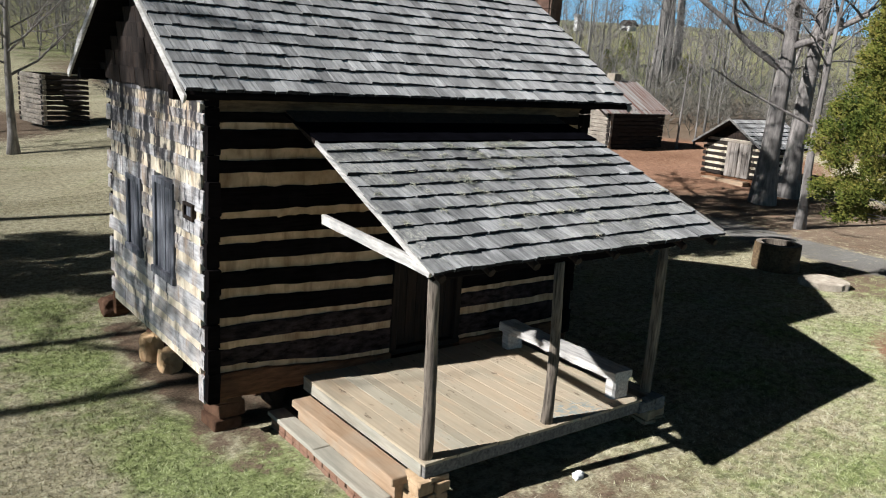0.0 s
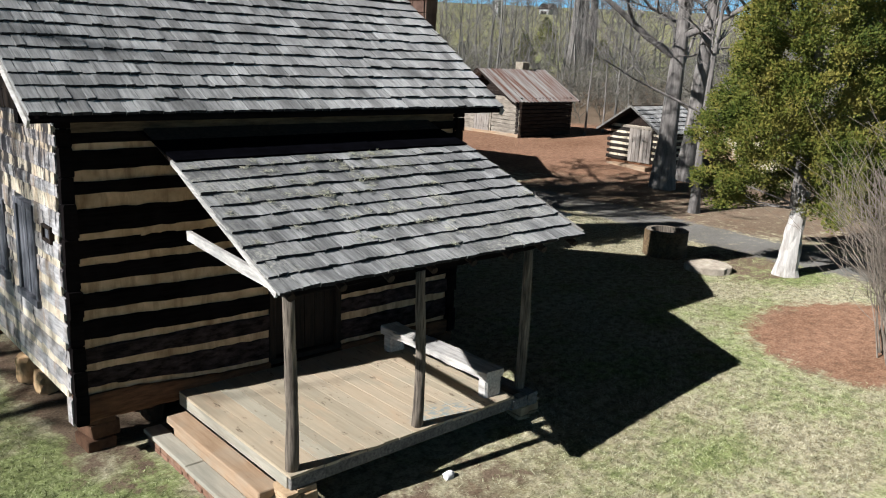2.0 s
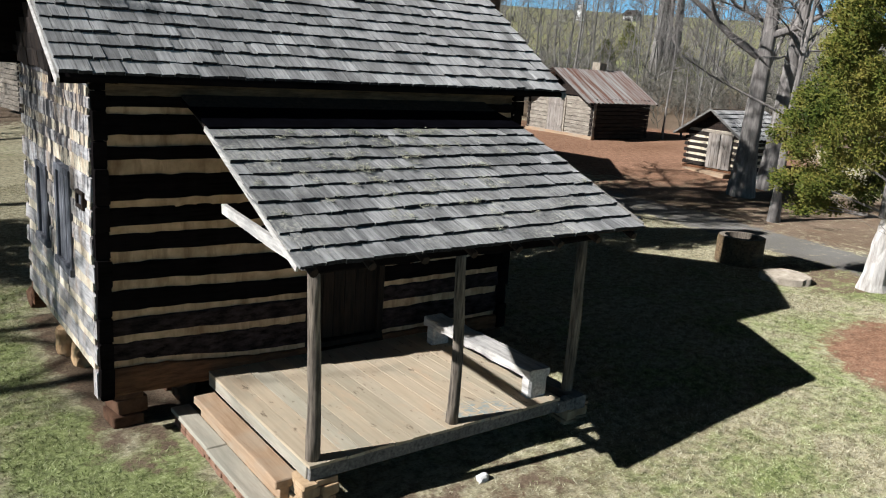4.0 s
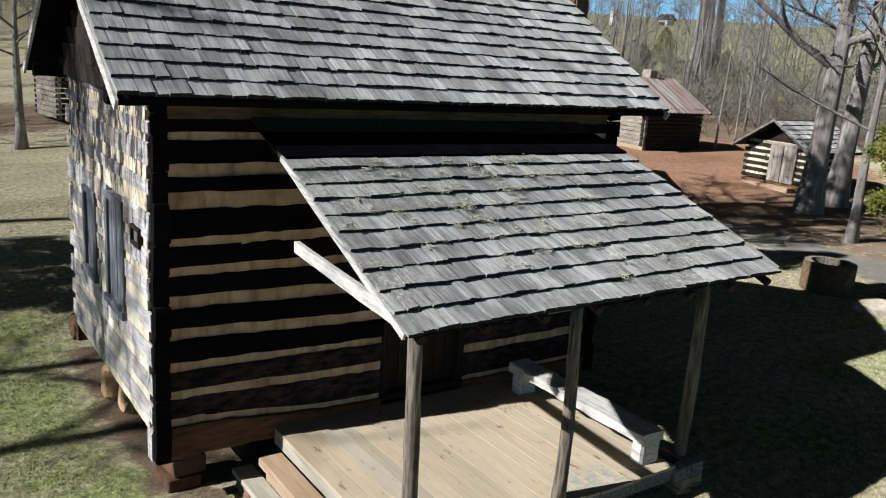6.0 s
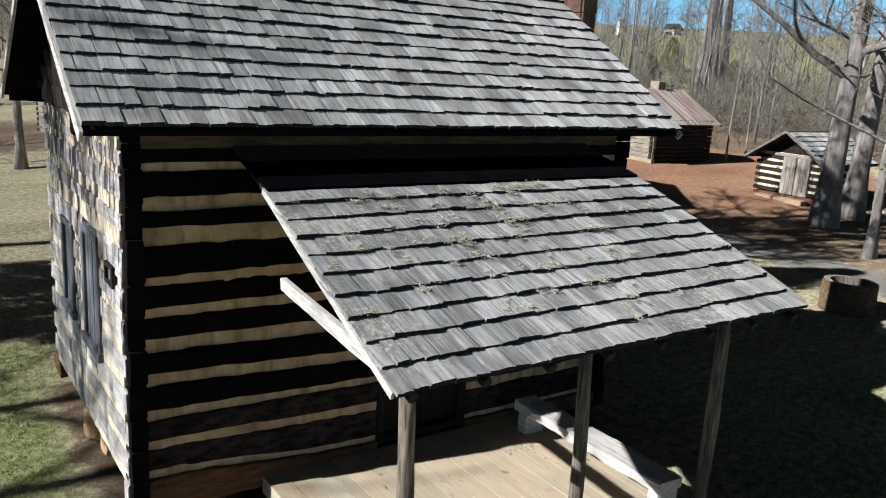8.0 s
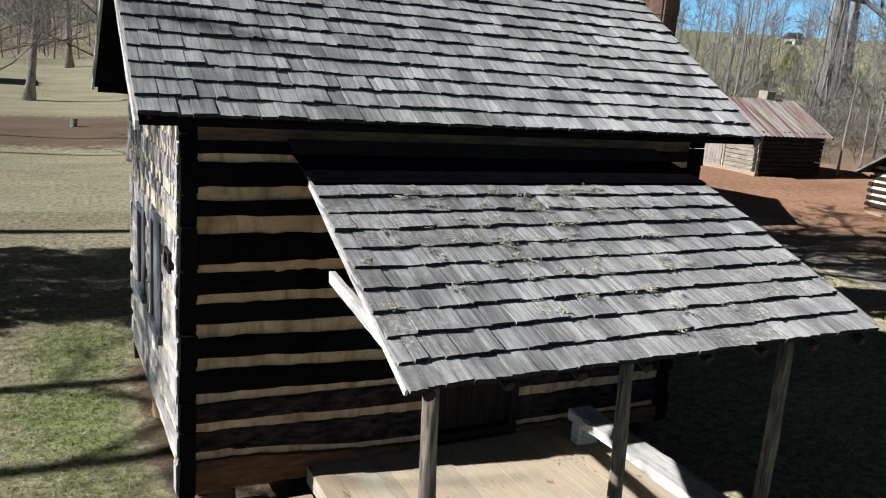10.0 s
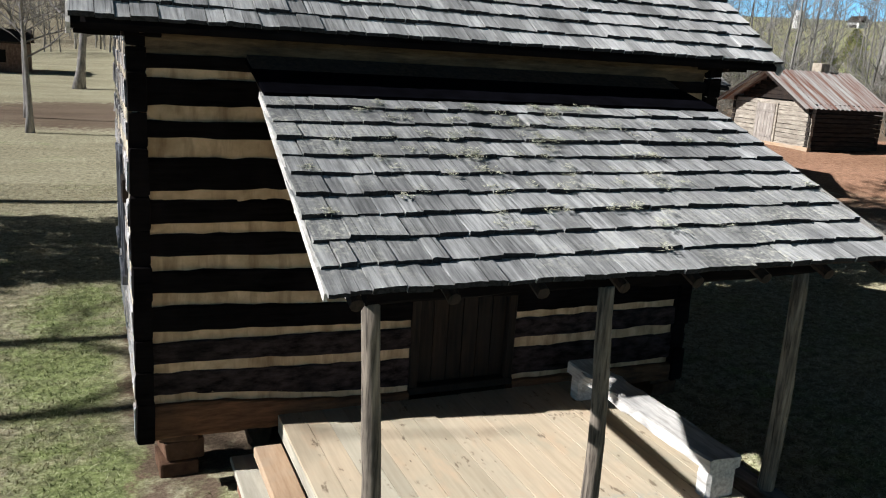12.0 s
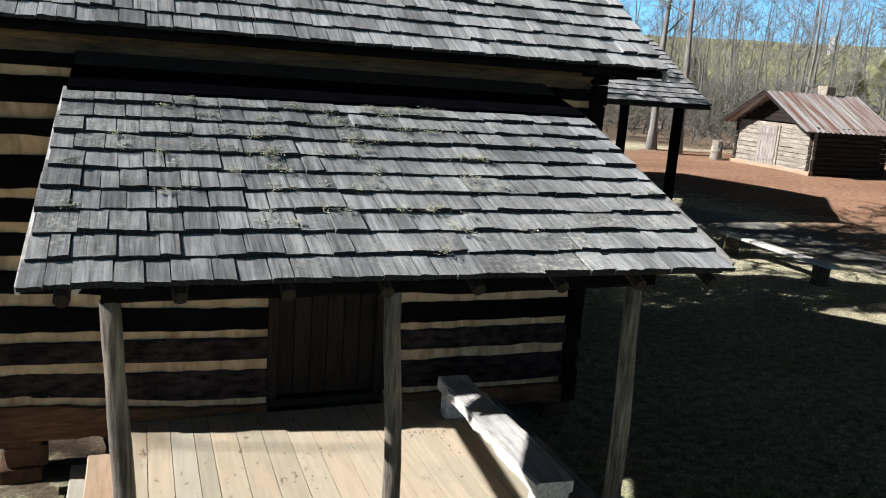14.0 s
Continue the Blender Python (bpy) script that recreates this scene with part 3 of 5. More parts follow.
def wall_y(x, sign, y0, y1, mat, chink_mat, openings=(), open_below=False):
    """A log wall along y, its outer face at x, facing sign along x; its logs lie half a log lower. open_below: the lowest log is gone but for its front end."""
    th = 0.17
    xc = x - sign * th / 2
    spans = log_spans()
    for k, (z0, z1) in enumerate(spans):
        runs = [(y0 + 0.04, y1 + rng.uniform(0.0, 0.015))]
        below = spans[k + 1][1] if k + 1 < len(spans) else z0 - 0.05
        above = spans[k - 1][0] if k else z1
        e0, e1 = (z0 + below) / 2 + 0.004, (z1 + above) / 2 - 0.004
        # Separate dark end piece: the corner's shade and stain are in its colour.
        part("log_end", beam((xc + 0.008, y0 - rng.uniform(0.02, 0.08), (e0 + e1) / 2), (xc + 0.008, y0 + 0.04, (e0 + e1) / 2), th - 0.01, e1 - e0, rng, 0.008, 2, round_=0.12), M_LOG_SHADE, cabin)
        if open_below and k == len(spans) - 1:
            runs = [(y0 + 0.04, y0 + 0.20)]
        for o in openings:
            if z1 > o[2] + 0.04 and z0 < o[3] - 0.04:
                cut = []
                for a, b in runs:
                    cut += [(a, o[0]), (o[1], b)] if a < o[0] and b > o[1] else [(a, b)]
                runs = cut
        for a, b in runs:
            xx = xc + rng.uniform(-0.006, 0.006)
            part("log", beam((xx, a, (z0 + z1) / 2 - 0.03), (xx, b, (z0 + z1) / 2 - 0.03), th, z1 - z0 + 0.02, rng, 0.008, max(3, int((b - a) * 7)), round_=0.10), mat, cabin)
    for z0, z1 in CHINKS:
        runs = [(y0 + 0.17, y1 - 0.17)]
        for o in openings:
            if z1 > o[2] and z0 < o[3]:
                cut = []
                for a, b in runs:
                    cut += [(a, o[0]), (o[1], b)] if a < o[0] and b > o[1] else [(a, b)]
                runs = cut
        for a, b in runs:
            xx = x - sign * (0.012 + 0.05)
            part("chinking", beam((xx, a, (z0 + z1) / 2 - 0.03), (xx, b, (z0 + z1) / 2 - 0.03), 0.10, z1 - z0 + 0.04, rng, 0.006, max(3, int((b - a) * 5)), round_=0.1), chink_mat, cabin)


WINDOWS = [(9.78, 10.50, 1.86, 3.12), (11.12, 11.72, 1.92, 2.98)]
wall_x(YF, -1, XL, XR, M_LOG_SHADE, M_SILL, M_CHINK_SHADE, (DOOR_X0, DOOR_X1, DOOR_Z0, DOOR_Z1))
wall_x(YB, 1, XL, XR, M_LOG_SHADE, M_SILL, M_CHINK_SHADE)
# West side's weathering and sun are both put into the silver and cream.
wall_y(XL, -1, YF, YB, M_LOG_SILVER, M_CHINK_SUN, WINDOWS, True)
wall_y(XR, 1, YF, YB, M_LOG_SHADE, M_CHINK_SHADE)

# unseen floor and loft boxes, coloured near black to keep the inside dark
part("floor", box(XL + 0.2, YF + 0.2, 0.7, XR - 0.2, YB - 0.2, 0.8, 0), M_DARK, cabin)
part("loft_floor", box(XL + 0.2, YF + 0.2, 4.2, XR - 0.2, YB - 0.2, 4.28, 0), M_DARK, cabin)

# plank door in its frame
door = part("door", box(DOOR_X0 + 0.1, YF + 0.09, DOOR_Z0 + 0.06, DOOR_X1 - 0.1, YF + 0.11, DOOR_Z1 - 0.08, 0), M_DOOR, cabin, "dark plank door, closed")
nb = 6
wd = (DOOR_X1 - DOOR_X0 - 0.2) / nb
for i in range(nb):
    x = DOOR_X0 + 0.1 + i * wd
    part("door_board", box(x + 0.004, YF + 0.055 + rng.uniform(0, 0.01), DOOR_Z0 + 0.07, x + wd - 0.004, YF + 0.088, DOOR_Z1 - 0.09, 0.004), M_DOOR, door)
for a, b in ((DOOR_X0, DOOR_X0 + 0.1), (DOOR_X1 - 0.1, DOOR_X1)):
    part("door_jamb", box(a, YF - 0.01, DOOR_Z0, b, YF + 0.15, DOOR_Z1), M_DOOR, cabin)
part("door_lintel", box(DOOR_X0, YF - 0.012, DOOR_Z1 - 0.09, DOOR_X1, YF + 0.15, DOOR_Z1 + 0.01), M_DOOR, cabin)
part("door_sill", box(DOOR_X0, YF - 0.03, DOOR_Z0 - 0.03, DOOR_X1, YF + 0.15, DOOR_Z0 + 0.05), M_DOOR, cabin)

# shuttered windows in the west wall
for y0, y1, z0, z1 in WINDOWS:
    shutter = part("shutter", box(XL + 0.05, y0 + 0.04, z0 + 0.05, XL + 0.07, y1 - 0.04, z1 - 0.05, 0), M_SHUTTER, cabin, "grey plank shutter, closed")
    n = 4
    w = (y1 - y0 - 0.08) / n
    for i in range(n):
        part("shutter_board", box(XL + 0.005 + rng.uniform(0, 0.012), y0 + 0.04 + i * w + 0.004, z0 + 0.05, XL + 0.045, y0 + 0.04 + (i + 1) * w - 0.004, z1 - 0.05, 0.004), M_SHUTTER, shutter)
    for a, b in ((y0 - 0.05, y0 + 0.04), (y1 - 0.04, y1 + 0.05)):
        part("window_jamb", box(XL - 0.025, a, z0 - 0.02, XL + 0.12, b, z1 + 0.02), M_SHUTTER, cabin)
    part("window_lintel", box(XL - 0.03, y0 - 0.05, z1 - 0.05, XL + 0.12, y1 + 0.05, z1 + 0.03), M_SHUTTER, cabin)
    part("window_sill", box(XL - 0.05, y0 - 0.07, z0 - 0.05, XL + 0.12, y1 + 0.07, z0 + 0.05), M_SHUTTER, cabin)
# small framed peephole near the corner
hole = part("peephole_pane", box(XL - 0.01, 9.06, 2.84, XL + 0.01, 9.29, 2.97, 0), M_SHUTTER, cabin)
for y0, z0, y1, z1 in ((9.01, 2.80, 9.34, 2.84), (9.01, 2.97, 9.34, 3.01), (9.01, 2.84, 9.06, 2.97), (9.29, 2.84, 9.34, 2.97)):
    part("peephole_frame", box(XL - 0.04, y0, z0, XL + 0.02, y1, z1, 0.004), M_DOOR, hole)

# gable boards, each overlapping the one below
for x, sgn in ((XL, -1), (XR, 1)):
    z = 4.30
    while z < 6.25:
        half = (EAVE_Z + (RIDGE_Y - EAVE_Y) * SLOPE - 0.09 - z - 0.235) / SLOPE
        if half < 0.15:
            break
        u = -half
        while u < half - 0.02:
            w = min(rng.uniform(0.13, 0.34), half - u)
            m = Matrix.Rotation(radians(5 * sgn + rng.uniform(-1, 1)), 4, "Y")
            bm = box(-0.012, u + 0.003, rng.uniform(-0.015, 0.015), 0.012, u + w - 0.003, 0.235, 0.003, Matrix.Translation((x + sgn * (0.015 + rng.uniform(-0.004, 0.004)), RIDGE_Y, z)) @ m)
            part("gable_board", bm, M_SIDING, cabin)
            u += w
        z += 0.2

# stones under the walls
for cx, cy in ((XL + 0.42, YF + 0.46), (6.0, YF + 0.25), (XR - 0.2, YF + 0.2), (XR - 0.2, YB - 0.2), (XL + 0.7, YB - 0.25)):
    z = -0.05
    while z < 0.55:
        h = min(rng.uniform(0.14, 0.22), 0.60 - z)
        part("pier_stone", slab_stone((cx + rng.uniform(-0.03, 0.03), cy + rng.uniform(-0.03, 0.03), z + h / 2), (0.40, 0.44, h), rng), M_STONE_RED, cabin)
        z += h
# Stone rows added to block light from passing under the floor.
y = YF + 0.6
while y < YB - 0.3:
    w = rng.uniform(0.35, 0.6)
    for z in (0.1, 0.36):
        part("pier_stone", stone((XL + 1.25 + rng.uniform(-0.04, 0.06), y + w / 2, z), (0.3, w * 1.1, 0.36), rng), M_STONE_RED, cabin)
    y += w
x = XL + 0.5
while x < XR - 0.3:
    w = rng.uniform(0.4, 0.7)
    for z in (0.1, 0.36):
        part("pier_stone", stone((x + w / 2, YB - 0.25, z), (w * 1.1, 0.3, 0.36), rng, 1), M_STONE_RED, cabin)
    x += w

# ---- roofs ----
def shingle_mesh(k, material):
    """A split shake, one unit wide and long, its butt at y = 0; thin at the head, ragged at the butt."""
    r = random.Random(100 + k)
    n = 4
    verts = []
    slant = r.uniform(-0.014, 0.014)
    cut = [slant * (i / n - 0.5) * 2 + r.uniform(-0.009, 0.009) for i in range(n + 1)]
    for yy, th in ((0.0, 1.0), (1.0, 0.25)):
        for top in (1, 0):
            for i in range(n + 1):
                y = (cut[i] if yy == 0 else 1.0)
                dz = r.uniform(-0.06, 0.06) if top and yy == 0 else 0
                verts.append((i / n - 0.5, y, (th + dz) if top else 0.0))
    m = n + 1
    faces = []
    for i in range(n):
        faces.append((i, i + 1, 2 * m + i + 1, 2 * m + i))
        faces.append((m + i + 1, m + i, 3 * m + i, 3 * m + i + 1))
        faces.append((m + i, m + i + 1, i + 1, i))
        faces.append((2 * m + i, 2 * m + i + 1, 3 * m + i + 1, 3 * m + i))
    faces.append((0, 2 * m, 3 * m, m))
    faces.append((n, m + n, 3 * m + n, 2 * m + n))
    me = mesh_of("shingle", verts, faces, material)
    me.materials.append(M_BUTT_SHADE)
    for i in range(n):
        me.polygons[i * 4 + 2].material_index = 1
    return me


SHINGLES = [shingle_mesh(k, M_SHINGLE) for k in range(10)]
SHINGLES_LICHEN = [shingle_mesh(k, M_SHINGLE_LICHEN) for k in range(10)]


def shingle_field(parent, x0, x1, y_eave, z_eave, slope, courses, expo, seed, single, wmin=0.10, wmax=0.21, face=1, thick=0.037, ragged=0.009, meshes=SHINGLES, run_mat=M_SHINGLE_J, flare=(0.0, 0.0), skew=0.0):
    """Courses of shakes on a slope that rises with face * y. single(course, x): whether a shake is an object of its own."""
    r = random.Random(seed)
    ang = math.atan(slope)
    ca, sa = math.cos(ang), math.sin(ang)
    verts, faces, slots = [], [], []
    count = 0
    for c in range(courses):
        low = 1 - c / courses
        xa, xb = x0 - flare[0] * low, x1 + flare[1] * low
        x = xa + r.uniform(-0.015, 0.015)
        lift = r.uniform(-0.006, 0.006)
        while x < xb - 0.03:
            w = min(r.uniform(wmin, wmax), xb + r.uniform(-0.01, 0.012) - x)
            if xb - (x + w) < 0.05:
                w = xb + r.uniform(-0.01, 0.012) - x
            d = c * expo + r.uniform(-ragged, ragged) + lift
            tilt = radians(2.6 + r.uniform(-0.3, 0.5) + (r.uniform(0.6, 1.6) if r.random() < 0.04 else 0))
            t = thick * r.uniform(0.75, 1.3)
            ln = expo * (1.9 if c < courses - 1 else 1.05)
            rot = Matrix.Rotation(ang - tilt, 4, "X") if face > 0 else Matrix.Rotation(math.pi, 4, "Z") @ Matrix.Rotation(ang - tilt, 4, "X")
            up = 0.030
            pos = Vector((x + w / 2, y_eave + skew * low * (x - xa) / (xb - xa) + face * (d * ca - up * sa), z_eave + d * sa + up * ca))
            yaw = Matrix.Rotation(radians(r.uniform(-0.8, 0.8)), 4, "Z")
            m = Matrix.Translation(pos) @ rot @ yaw @ Matrix.Diagonal((w - r.choice((0.003, 0.005, 0.007, 0.012)), ln, t, 1))
            me = meshes[r.randrange(10)]
            if single(c, x) and count < 300:
                ob = new("shingle", me)
                ob.parent = parent
                ob.matrix_basis = m
                count += 1
            else:
                k = len(verts)
                verts += [m @ v.co for v in me.vertices]
                faces += [[k + i for i in p.vertices] for p in me.polygons]
                slots += [p.material_index for p in me.polygons]
            x += w
    if verts:
        ob = part("shingle_run", (verts, faces), run_mat, None)
        ob.data.materials.append(M_BUTT_SHADE)
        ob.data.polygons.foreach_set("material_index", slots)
        ob.parent = parent
        ob["kind"] = "stuff"


def roof_slab(name, parent, x0, x1, y_eave, z_eave, slope, run, face, th, material, label=""):
    """The boards under the shakes."""
    y1 = y_eave + face * run
    z1 = z_eave + run * slope
    v = []
    for x in (x0, x1):
        for y, z in ((y_eave, z_eave), (y1, z1)):
            v += [(x, y, z), (x, y, z - th)]
    f = [(0, 4, 6, 2), (1, 3, 7, 5), (0, 1, 5, 4), (2, 6, 7, 3), (0, 2, 3, 1), (4, 5, 7, 6)]
    return part(name, (v, f), material, parent, label)


RUN = RIDGE_Y - EAVE_Y
roof = roof_slab("roof", cabin, RAKE_L + 0.02, RAKE_R - 0.02, EAVE_Y + 0.05, EAVE_Z - 0.01, SLOPE, RUN - 0.05, 1, 0.05, M_LOG_SHADE, "grey split-shake roof")

roof_back = roof_slab("roof", cabin, RAKE_L + 0.02, RAKE_R - 0.02, 2 * RIDGE_Y - EAVE_Y - 0.05, EAVE_Z - 0.01, SLOPE, RUN - 0.05, -1, 0.05, M_LOG_SHADE)
EXPO = 0.245
N_MAIN = int(RUN / math.cos(math.atan(SLOPE)) / EXPO) + 1
shingle_field(roof, RAKE_L, RAKE_R, EAVE_Y, EAVE_Z, SLOPE, N_MAIN, EXPO, 5, lambda c, x: c < 6)
shingle_field(roof_back, RAKE_L, RAKE_R, 2 * RIDGE_Y - EAVE_Y, EAVE_Z, SLOPE, N_MAIN - 1, EXPO, 6, lambda c, x: False, face=-1)
for x in (RAKE_L, RAKE_R):
    for f in (1, -1):
        ye = RIDGE_Y - f * RUN
        part("rake_board", beam((x, ye, EAVE_Z - 0.06), (x, RIDGE_Y, EAVE_Z - 0.06 + RUN * SLOPE), 0.03, 0.10, rng, 0.003, 8, round_=0.05), M_BENCH, cabin)
# rafter tails and plate under the front eave
for i in range(12):
    x = 3.1 + i * 0.55
    part("rafter", beam((x, EAVE_Y + 0.10, EAVE_Z - 0.03), (x, YF + 0.6, EAVE_Z - 0.03 + (YF + 0.50 - EAVE_Y) * SLOPE), 0.07, 0.08, rng, 0.006, 3), M_SIDING, cabin)
# plate ends that carry the gable overhang
for x0, x1 in ((XL - 0.38, XL + 0.3), (XR - 0.3, XR + 0.36)):
    for y in (YF + 0.02, YB - 0.02):
        part("plate_end", beam((x0, y, 4.36), (x1, y, 4.36), 0.16, 0.15, rng, 0.01, 4), M_LOG_SHADE, cabin)

# brick chimney on the east gable
chimney = part("chimney", box(9.72, 10.25, -0.02, 10.0, 11.45, 7.2, 0.01), M_BRICK, cabin, "brick and stone chimney")
z = 0.0
while z < 7.15:
    h = 0.21
    for side, a, b in (("s", 9.72, 10.0), ("w", 10.25, 11.45)):
        u = a
        while u < b - 0.02:
            w = min(rng.uniform(0.18, 0.32), b - u)
            if side == "s":
                bm = box(u + 0.006, 10.225, z + 0.006, u + w - 0.006, 10.26, z + h - 0.006, 0.005)
            elif z > 5.6:
                bm = box(9.695, u + 0.006, z + 0.006, 9.73, u + w - 0.006, z + h - 0.006, 0.005)
            else:
                bm = None
            if bm is not None and (z > 5.0 or rng.random() < 0.5):
                part("brick", bm, M_BRICK, chimney)
            elif bm is not None:
                bm.free()
            u += w
    z += h

# ---- porch ----
PX0, PX1 = 3.965, 8.555
PY, PZ, PSLOPE = 5.40, 2.925, 0.39
porch = thing("porch", (6.1, 7.2, 0), "open log porch with plank deck and shake roof", "porch")
proof = roof_slab("porch_roof", porch, PX0 + 0.02, PX1 - 0.02, PY + 0.14, PZ + 0.03, PSLOPE, YF - PY - 0.15, 1, 0.03, M_SIDING, "lichened grey split-shake porch roof")
PEXPO = 0.262
N_PORCH = 10
shingle_field(proof, PX0, PX1, PY, PZ, PSLOPE, N_PORCH, PEXPO, 9, lambda c, x: True, 0.11, 0.24, meshes=SHINGLES_LICHEN, run_mat=M_SHINGLE_LICHEN_J, flare=(0.085, 0.055), skew=0.11)
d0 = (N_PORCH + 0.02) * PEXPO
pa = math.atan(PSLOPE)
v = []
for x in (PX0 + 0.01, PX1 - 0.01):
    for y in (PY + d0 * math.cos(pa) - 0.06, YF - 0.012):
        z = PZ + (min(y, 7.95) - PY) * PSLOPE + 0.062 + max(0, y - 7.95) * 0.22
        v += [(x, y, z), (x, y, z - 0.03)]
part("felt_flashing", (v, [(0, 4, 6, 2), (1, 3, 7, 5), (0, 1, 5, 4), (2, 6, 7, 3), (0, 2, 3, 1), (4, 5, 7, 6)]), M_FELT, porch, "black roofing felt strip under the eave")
for i in range(8):
    x = PX0 + 0.12 + i * (PX1 - PX0 - 0.24) / 7
    part("rafter", pole([(x, PY + 0.10, PZ - 0.07), (x, YF - 0.02, PZ - 0.07 + (YF - 0.12 - PY) * PSLOPE)], [0.045, 0.05], 8, rng, 0.06), M_SIDING, porch)
part("plate_beam", beam((PX0 + 0.3, 5.93, 2.80), (PX1 - 0.28, 6.05, 2.78), 0.13, 0.15, rng, 0.012, 14), M_LOG_SHADE, porch)
for xa, xb, ya in ((PX0 - 0.088, PX0 - 0.012, PY + 0.03), (PX1 + 0.058, PX1 + 0.012, PY + 0.13)):
    part("rake_board", beam((xa, ya, PZ + 0.005 + (ya - PY) * PSLOPE), (xb, 7.86, PZ + 0.005 + (7.86 - PY) * PSLOPE), 0.022, 0.055, rng, 0.003, 8, round_=0.05), M_GREY if xa > 6 else M_BENCH, porch)
part("tie_beam", beam((4.12, 5.75, 2.88), (4.40, 8.42, 2.86), 0.06, 0.12, rng, 0.004, 6, round_=0.06), M_BENCH, porch, "pale grey sawn tie beam")
for xb, yb, zb, xt, yt, r0, crook in ((4.40, 5.99, 0.69, 4.325, 5.94, 0.072, 0.01), (6.21, 5.98, 0.69, 6.14, 5.95, 0.068, 0.02), (8.21, 6.10, 0.655, 8.15, 6.05, 0.072, 0.014)):
    pts, rad = [], []
    for i in range(9):
        k = i / 8
        pts.append((xb + (xt - xb) * k + crook * math.sin(k * 5.0), yb + (yt - yb) * k + crook * 0.6 * math.cos(k * 4.2), zb + (2.73 - zb) * k))
        rad.append(r0 * (1.06 - 0.2 * k + rng.uniform(-0.05, 0.05)))
    part("post", pole(pts, rad, 12, rng, 0.05), M_POST, porch, smooth=True)
# deck: boards run out from the wall
DX0, DX1, DY0, DY1, DZ = 4.30, 7.87, 5.87, 8.66, 0.69
x = DX0
while x < DX1 - 0.03:
    w = min(rng.choice((0.19, 0.235, 0.21, 0.24, 0.15)), DX1 - x)
    dz = rng.uniform(-0.0015, 0.0015)
    part("deck_board", box(x + 0.003, DY0 + rng.uniform(-0.012, 0.012), DZ - 0.035 + dz, x + w - 0.003, DY1, DZ + dz, 0.0015), M_DECK, porch)
    x += w
part("rim_joist", box(DX0 + 0.02, DY0 + 0.02, DZ - 0.19, DX1 - 0.02, DY0 + 0.08, DZ - 0.037), M_GREY, porch)
# West rim in a paler board: the sun on it is put into the colour.
part("rim_joist", box(DX0 + 0.004, DY0 + 0.08, DZ - 0.19, DX0 + 0.064, DY1, DZ - 0.037), M_STEP_OLD, porch)
part("rim_joist", box(DX1 - 0.08, DY0 + 0.08, DZ - 0.19, DX1 - 0.02, DY1, DZ - 0.037), M_GREY, porch)
part("side_sill", beam((8.22, DY0 - 0.02, 0.565), (8.22, DY1, 0.565), 0.19, 0.18, rng, 0.008, 8), M_GREY, porch)
part("corner_sill", beam((DX1 - 0.04, DY0 + 0.06, 0.56), (8.12, DY0 + 0.06, 0.56), 0.15, 0.16, rng, 0.008, 3), M_GREY, porch)
for i in range(5):
    y = DY0 + 0.5 + i * 0.5
    part("joist", box(DX0 + 0.08, y, DZ - 0.18, DX1 - 0.08, y + 0.05, DZ - 0.04, 0), M_GREY, porch)
for cx, cy in ((DX0 + 0.12, DY0 + 0.14), (8.26, DY0 + 0.22)):
    z = -0.04
    while z < 0.49:
        h = min(rng.uniform(0.09, 0.15), 0.505 - z)
        if h < 0.06:
            h = 0.505 - z
        a = rng.uniform(0.16, 0.26)
        part("pier_stone", slab_stone((cx - 0.21 + a / 2, cy + rng.uniform(-0.02, 0.02), z + h / 2), (a, rng.uniform(0.34, 0.42), h - 0.006), rng), M_STONE, porch)
        part("pier_stone", slab_stone((cx - 0.20 + a + (0.42 - a) / 2, cy + rng.uniform(-0.02, 0.02), z + h / 2), (0.42 - a, rng.uniform(0.34, 0.42), h - 0.004), rng), M_STONE, porch)
        z += h

# ---- steps, bench, small things by the cabin ----
steps = thing("porch_steps", (4.05, 7.4, 0), "two wooden plank steps beside the porch", "steps")
part("tread", box(4.02, 6.06, 0.40, 4.295, 8.43, 0.50, 0.012), M_STEP_NEW, steps, "fresh orange-tan timber tread")
part("riser", box(4.10, 6.12, -0.02, 4.28, 8.40, 0.40, 0.006), M_STEP_NEW, steps)
part("tread", box(3.84, 6.16, 0.176, 4.095, 7.52, 0.235, 0.010), M_STEP_OLD, steps, "grey plank tread")
part("tread", box(3.85, 7.53, 0.178, 4.095, 8.78, 0.24, 0.010), M_STEP_OLD, steps, "grey plank tread")
y = 6.2
while y < 8.68:
    w = rng.uniform(0.18, 0.22)
    for z in (0.0, 0.1):
        part("brick", box(3.875 + rng.uniform(0, 0.02), y + 0.006, z - 0.02, 4.07, y + w - 0.006, z + 0.1 - 0.022, 0.008), M_BRICK_RED, steps)
    y += w

bench = thing("log_bench", (7.6, 7.15, DZ), "bleached half-log bench standing on the porch deck", "bench")
part("seat", beam((7.62, 6.03, 1.01), (7.60, 8.34, 1.02), 0.34, 0.12, rng, 0.012, 18, round_=0.16), M_BENCH, bench)
for y in (6.13, 8.22):
    part("leg", beam((7.62, y, DZ), (7.62, y, 0.96), 0.30, 0.16, rng, 0.008, 3, up=(0, 1, 0)), M_BENCH, bench)

quartz = part("stone", stone((6.33, 5.5, float(ground_height(6.33, 5.5)) + 0.03), (0.17, 0.12, 0.11), rng), M_WHITE_STONE, None)
tagged(quartz, "small white quartz stone lying in the grass", "stone")
